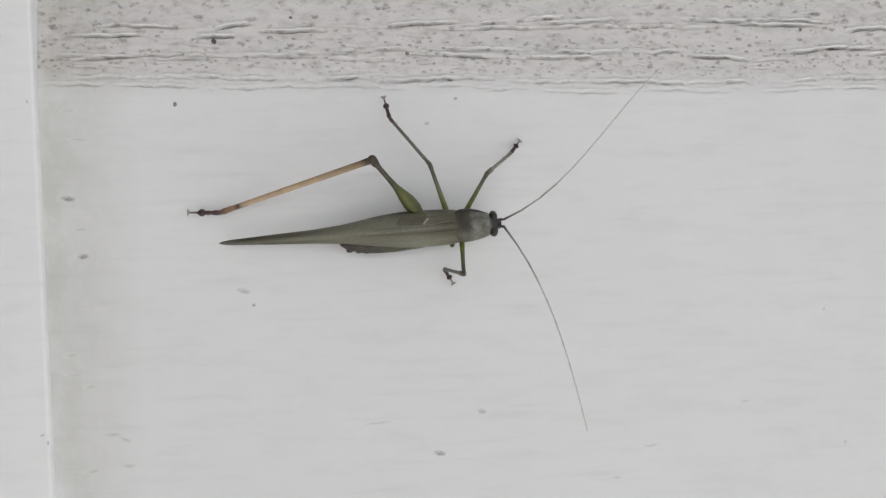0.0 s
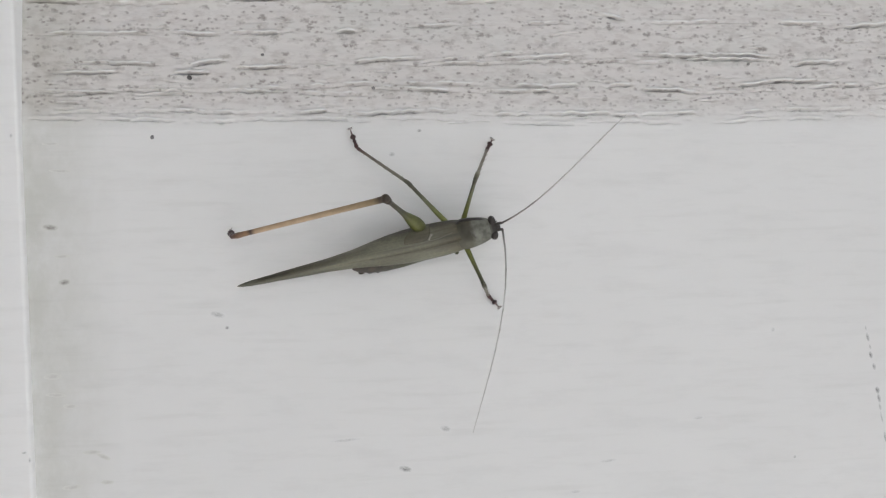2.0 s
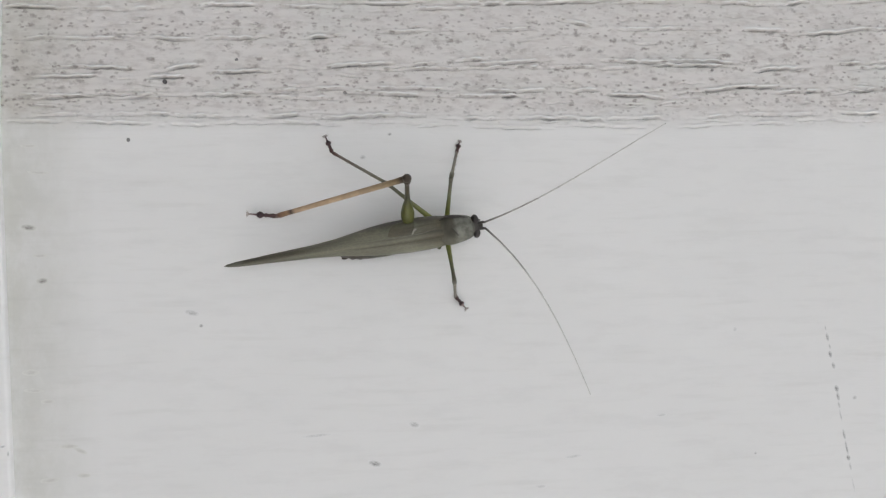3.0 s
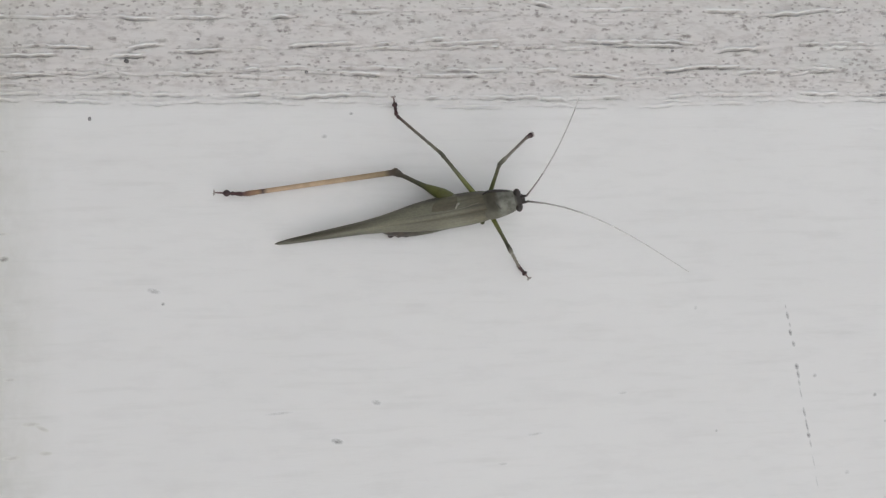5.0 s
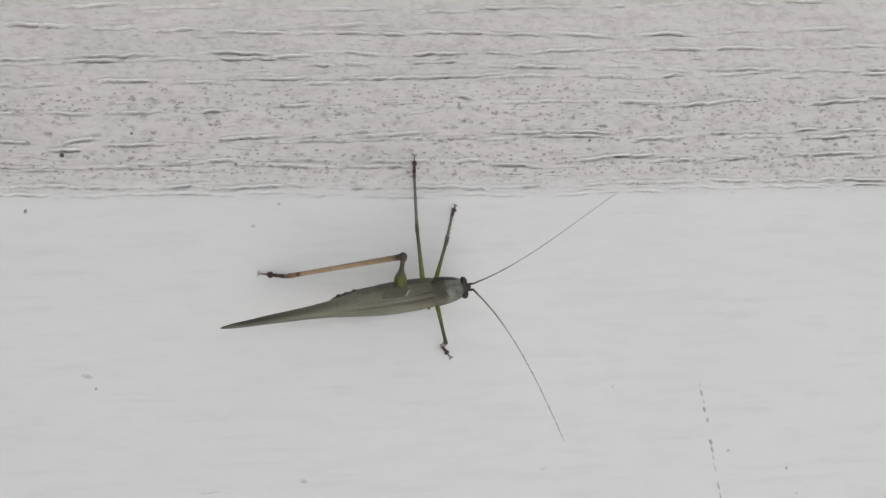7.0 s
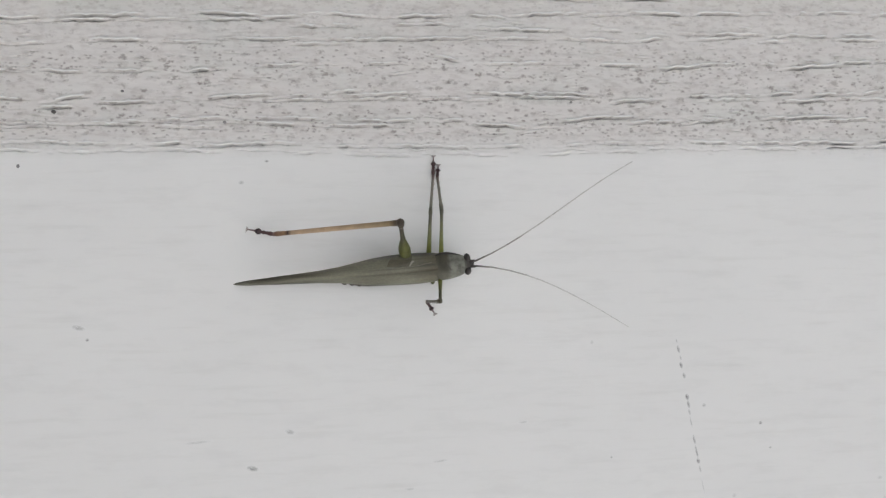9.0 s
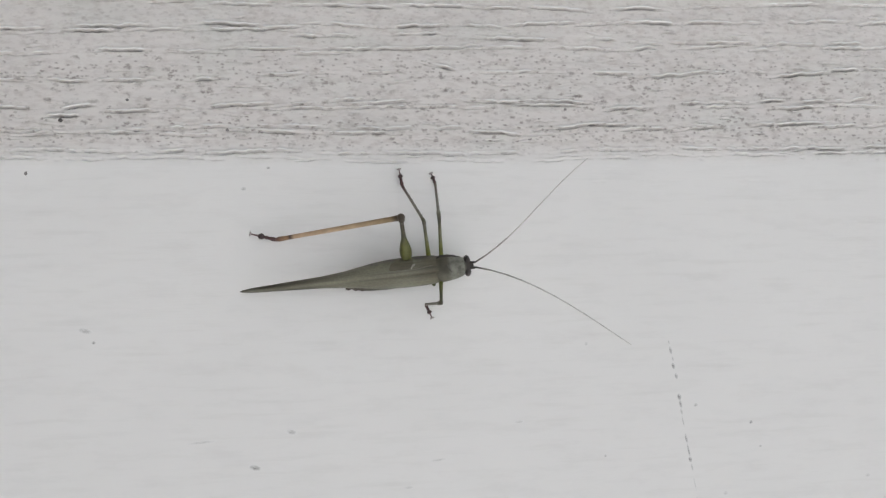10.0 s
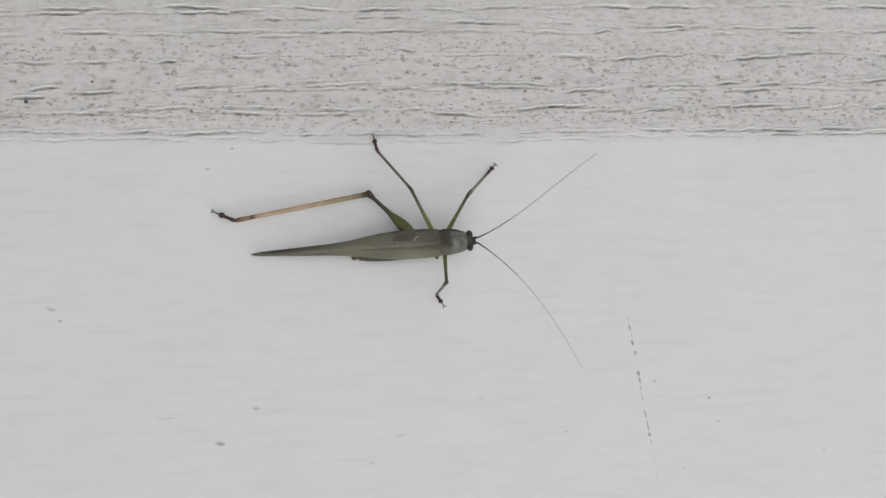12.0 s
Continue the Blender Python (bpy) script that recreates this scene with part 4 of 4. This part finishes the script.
    late = [
        (9.0, (3.4, 10.3, 9.6), (5.3, 17.6, 1.4), (5.5, 19.4, 1.3)),
        (9.5, (2.9, 9.2, 10.1), (4.3, 15.8, 1.0), (5.3, 19.0, 0.9)),
        (9.6, (2.9, 9.2, 10.1), (4.3, 15.8, 1.1), (5.3, 19.0, 0.9)),
        (9.8, (2.1, 9.2, 10.0), (-0.5, 16.9, 1.9), (-0.7, 20.2, 1.1)),
        (10.0, (2.1, 9.2, 10.1), (-0.6, 16.9, 2.1), (-0.8, 20.2, 1.3)),
        (10.5, (3.2, 7.4, 11.6), (0.4, 13.1, 2.0), (0.2, 16.3, 1.1)),
        (11.0, (3.1, 7.4, 11.5), (-0.0, 13.3, 2.2), (0.2, 16.4, 1.1)),
        (11.3, (2.1, 9.8, 8.9), (-0.5, 19.4, 2.9), (-1.0, 23.0, 2.9)),
        (11.5, (2.0, 9.8, 8.9), (-0.6, 19.4, 2.9), (-1.1, 23.0, 2.9)),
        (12.0, (-1.0, 10.7, 7.4), (-7.2, 19.0, 3.0), (-8.0, 22.6, 3.1)),
    ]
    stride(middle_leg, early + mid + late)
    early = [
        (0.0, (9.2, 7.7, 7.8), (14.0, 11.5, 1.1), (15.5, 13.3, 1.0)),
        (0.5, (8.3, 7.9, 8.4), (12.3, 9.6, 0.4), (13.7, 10.8, -0.6)),
        (1.0, (7.5, 6.9, 9.0), (10.7, 8.5, 0.4), (12.2, 9.3, -0.7)),
        (1.1, (8.6, 8.2, 7.0), (13.1, 13.3, 0.5), (14.5, 14.8, -1.2)),
        (1.5, (8.6, 8.2, 7.0), (13.1, 13.3, 0.3), (14.5, 14.8, -1.3)),
        (1.8, (7.4, 8.1, 7.5), (12.3, 12.6, 0.7), (13.8, 14.4, -0.0)),
        (2.0, (8.5, 8.6, 7.3), (12.4, 12.7, 0.0), (14.0, 14.4, -1.0)),
        (2.2, (8.0, 8.8, 7.6), (11.8, 12.3, -0.1), (13.3, 14.1, -1.2)),
        (2.5, (8.1, 8.6, 7.3), (11.3, 12.2, -0.5), (12.7, 14.1, -1.1)),
        (2.7, (8.0, 8.8, 7.3), (11.2, 12.5, -0.4), (12.2, 13.9, -1.5)),
        (3.4, (5.1, 8.8, 7.3), (6.0, 12.5, -0.4), (6.4, 13.9, -1.5)),
        (3.6, (10.9, 8.3, 7.7), (17.0, 10.3, -0.3), (18.9, 11.3, -1.5)),
    ]
    mid = [
        (4.3, (8.0, 8.3, 7.7), (11.8, 10.3, -0.3), (13.1, 11.3, -1.5)),
        (4.5, (8.0, 8.0, 8.0), (11.9, 10.2, -0.1), (13.4, 11.3, -1.4)),
        (5.0, (7.5, 6.7, 8.2), (14.2, 10.8, 1.9), (15.5, 10.9, -0.3)),
        (5.1, (8.8, 8.2, 7.0), (13.9, 10.7, -0.3), (15.2, 11.9, -1.8)),
        (5.5, (9.1, 8.2, 7.3), (14.4, 10.7, 0.1), (15.7, 11.9, -1.2)),
        (5.8, (8.4, 8.1, 8.0), (13.5, 10.6, 0.5), (15.1, 11.9, -0.9)),
        (6.0, (9.5, 8.2, 7.0), (13.4, 9.5, -1.1), (14.9, 11.0, -1.8)),
        (6.5, (9.1, 8.8, 7.5), (13.1, 10.4, -0.4), (14.3, 11.6, -0.9)),
        (7.0, (7.5, 8.9, 6.6), (10.8, 12.6, -1.1), (11.7, 13.9, -1.9)),
    ]
    late = [
        (9.0, (5.7, 10.3, 7.1), (6.1, 17.0, 1.3), (6.6, 20.6, 1.5)),
        (9.5, (5.4, 10.1, 7.3), (6.1, 16.2, 1.0), (5.7, 19.0, 1.0)),
        (10.0, (5.3, 9.5, 7.4), (5.9, 16.8, 1.9), (5.5, 18.5, 1.2)),
        (10.5, (5.2, 8.4, 8.3), (5.7, 15.9, 2.5), (5.0, 18.2, 2.5)),
        (11.0, (5.2, 9.6, 7.6), (5.4, 16.1, 1.4), (4.5, 18.6, 1.4)),
        (11.5, (4.2, 8.7, 8.0), (3.3, 15.9, 2.3), (2.7, 18.3, 2.2)),
        (11.6, (4.0, 8.8, 7.9), (2.9, 16.0, 2.2), (2.3, 18.4, 2.2)),
        (11.8, (9.6, 9.4, 6.3), (13.9, 14.0, 0.2), (14.7, 14.9, -0.1)),
        (12.0, (10.1, 9.0, 6.4), (14.5, 13.5, 0.3), (15.4, 14.4, 0.1)),
    ]
    stride(front_leg, early + mid + late)
    early = [
        (0.0, (4.4, -7.4, 10.2), (1.7, -6.6, 1.8), (3.1, -9.2, 0.9)),
        (0.5, (4.2, -4.8, 11.7), (1.4, -8.0, 3.8), (3.1, -10.6, 4.1)),
        (0.6, (7.0, -7.7, 10.0), (8.6, -11.4, 2.2), (10.1, -14.1, 2.3)),
        (1.0, (7.0, -7.7, 9.8), (8.3, -11.4, 1.9), (9.8, -14.1, 1.9)),
        (1.5, (7.0, -7.7, 9.8), (7.7, -11.3, 1.7), (9.2, -14.2, 1.7)),
        (1.8, (5.3, -8.0, 9.6), (7.5, -11.7, 1.9), (8.8, -14.4, 1.7)),
        (2.0, (5.9, -8.2, 10.0), (7.0, -11.6, 2.0), (8.6, -14.4, 2.2)),
        (2.2, (5.4, -7.8, 10.1), (6.6, -11.9, 2.5), (8.1, -14.4, 2.3)),
        (2.5, (5.5, -7.8, 10.1), (6.8, -12.3, 2.7), (8.5, -14.7, 2.4)),
        (2.7, (5.4, -8.2, 10.0), (6.9, -12.7, 2.6), (8.4, -15.1, 2.6)),
    ]
    mid = [
        (4.3, (0.9, -5.5, 10.3), (-4.5, -9.0, 4.1), (-3.4, -11.8, 4.0)),
        (4.5, (4.0, -5.0, 11.4), (1.3, -11.5, 5.9), (3.6, -13.6, 5.3)),
        (4.6, (6.8, -7.4, 9.9), (8.5, -12.0, 2.4), (10.1, -14.7, 2.1)),
        (5.0, (6.6, -7.4, 9.8), (8.3, -12.0, 2.3), (9.9, -14.7, 2.0)),
        (5.5, (5.0, -6.8, 10.6), (6.5, -12.6, 3.8), (8.0, -15.4, 4.0)),
        (5.8, (4.8, -7.1, 10.6), (6.6, -12.5, 3.6), (7.8, -15.3, 3.8)),
        (6.0, (5.4, -7.6, 10.1), (6.0, -13.3, 3.1), (7.1, -16.1, 3.1)),
        (6.5, (5.0, -7.1, 10.5), (6.1, -12.7, 3.6), (7.4, -15.5, 3.9)),
        (7.0, (4.5, -8.5, 9.1), (5.2, -11.1, 0.8), (6.8, -14.1, 1.2)),
    ]
    late = [
        (9.0, (3.6, -6.2, 11.1), (1.9, -6.4, 2.3), (3.4, -9.2, 2.1)),
        (9.5, (3.4, -6.4, 10.5), (1.6, -6.7, 1.8), (3.1, -9.2, 0.8)),
        (10.0, (3.5, -6.2, 11.0), (1.3, -6.6, 2.3), (2.3, -9.5, 2.1)),
        (10.5, (3.4, -6.6, 10.8), (0.9, -6.9, 2.1), (2.2, -9.7, 2.0)),
        (10.6, (3.4, -6.6, 10.8), (0.9, -6.9, 2.1), (2.2, -9.7, 2.0)),
        (10.8, (7.7, -7.6, 9.5), (10.9, -10.8, 1.6), (13.0, -12.7, 0.2)),
        (11.0, (7.7, -7.6, 9.5), (10.9, -10.8, 1.6), (13.0, -12.7, 0.2)),
        (11.5, (7.2, -8.2, 9.3), (8.7, -11.0, 1.0), (10.2, -13.1, 0.2)),
        (11.6, (7.0, -8.1, 9.2), (8.4, -10.9, 0.9), (9.9, -13.0, -0.0)),
        (11.8, (4.6, -7.5, 9.9), (2.3, -10.1, 1.6), (4.0, -12.8, 1.2)),
        (12.0, (4.7, -7.7, 10.0), (2.6, -10.3, 1.6), (4.2, -13.0, 1.3)),
    ]
    stride(right_leg, early + mid + late)
    early = [
        (0.0, 19.1, 83, -62, 4.3),
        (0.5, 12.6, 23, -9, -0.4),
        (1.0, 43.2, 54, -27, 58.5),
        (1.5, 47.9, 25, 6, 52.2),
        (1.8, 45.5, 21, 9, 64.7),
        (2.0, 24.1, 64, -44, 53.5),
        (2.2, 23.0, 59, -51, 49.5),
        (2.5, 11.1, 41, -27, 4.4),
        (2.7, 12.0, 32, -22, 17.3),
    ]
    mid = [
        (4.3, 17.5, 36, -26, -2.2),
        (4.5, 16.0, 58, -43, 35.1),
        (5.0, 54.7, 27, -3, 64.1),
        (5.5, 57.0, 63, -38, 58.2),
        (5.8, 61.9, 2, 25, 57.7),
        (6.0, 31.9, 84, -56, 58.1),
        (6.5, 21.1, 32, -6, 43.4),
        (7.0, 24.0, 50, -32, 45.0),
    ]
    late = [
        (9.0, 19.1, 46, -40, 22.1),
        (9.5, 35.2, 32, -15, 48.1),
        (10.0, 27.2, 67, -56, 48.8),
        (10.5, 29.0, 49, -39, 47.1),
        (11.0, 31.0, 49, -34, 43.0),
        (11.5, 28.2, 80, -57, 49.7),
        (12.0, 18.7, 53, -40, 48.3),
    ]
    sway(left_antenna, early + mid + late)
    early = [
        (0.0, -56.9, -48, 22, 15.7),
        (0.5, -24.9, -46, 10, 44.3),
        (1.0, -17.8, -61, 37, -3.8),
        (1.5, -27.1, -68, 33, 22.9),
        (1.8, -88.5, -23, 2, 12.4),
        (2.0, -93.9, -63, 35, 18.8),
        (2.2, -96.0, -47, 25, 20.8),
        (2.5, -54.9, -93, 64, 24.9),
        (2.7, -53.0, -55, 26, 11.1),
    ]
    mid = [
        (4.3, -25.5, -55, 26, 20.0),
        (4.5, -39.5, -45, 10, 41.4),
        (5.0, -13.8, -63, 35, -8.7),
        (5.5, 3.0, -47, 5, 54.6),
        (5.8, 0.9, -68, 38, -1.2),
        (6.0, -5.1, -76, 41, 37.5),
        (6.5, -39.9, -42, 9, 48.0),
        (7.0, -55.0, -61, 29, 49.6),
    ]
    late = [
        (9.0, -6.9, -59, 31, -5.8),
        (9.5, -3.8, -60, 30, 21.7),
        (10.0, -15.8, -61, 32, 34.9),
        (10.5, -34.0, -50, 24, 19.0),
        (11.0, -21.0, -70, 42, 18.1),
        (11.5, -24.8, -65, 39, -0.3),
        (12.0, -35.8, -47, 18, -7.2),
    ]
    sway(right_antenna, early + mid + late)


motions()
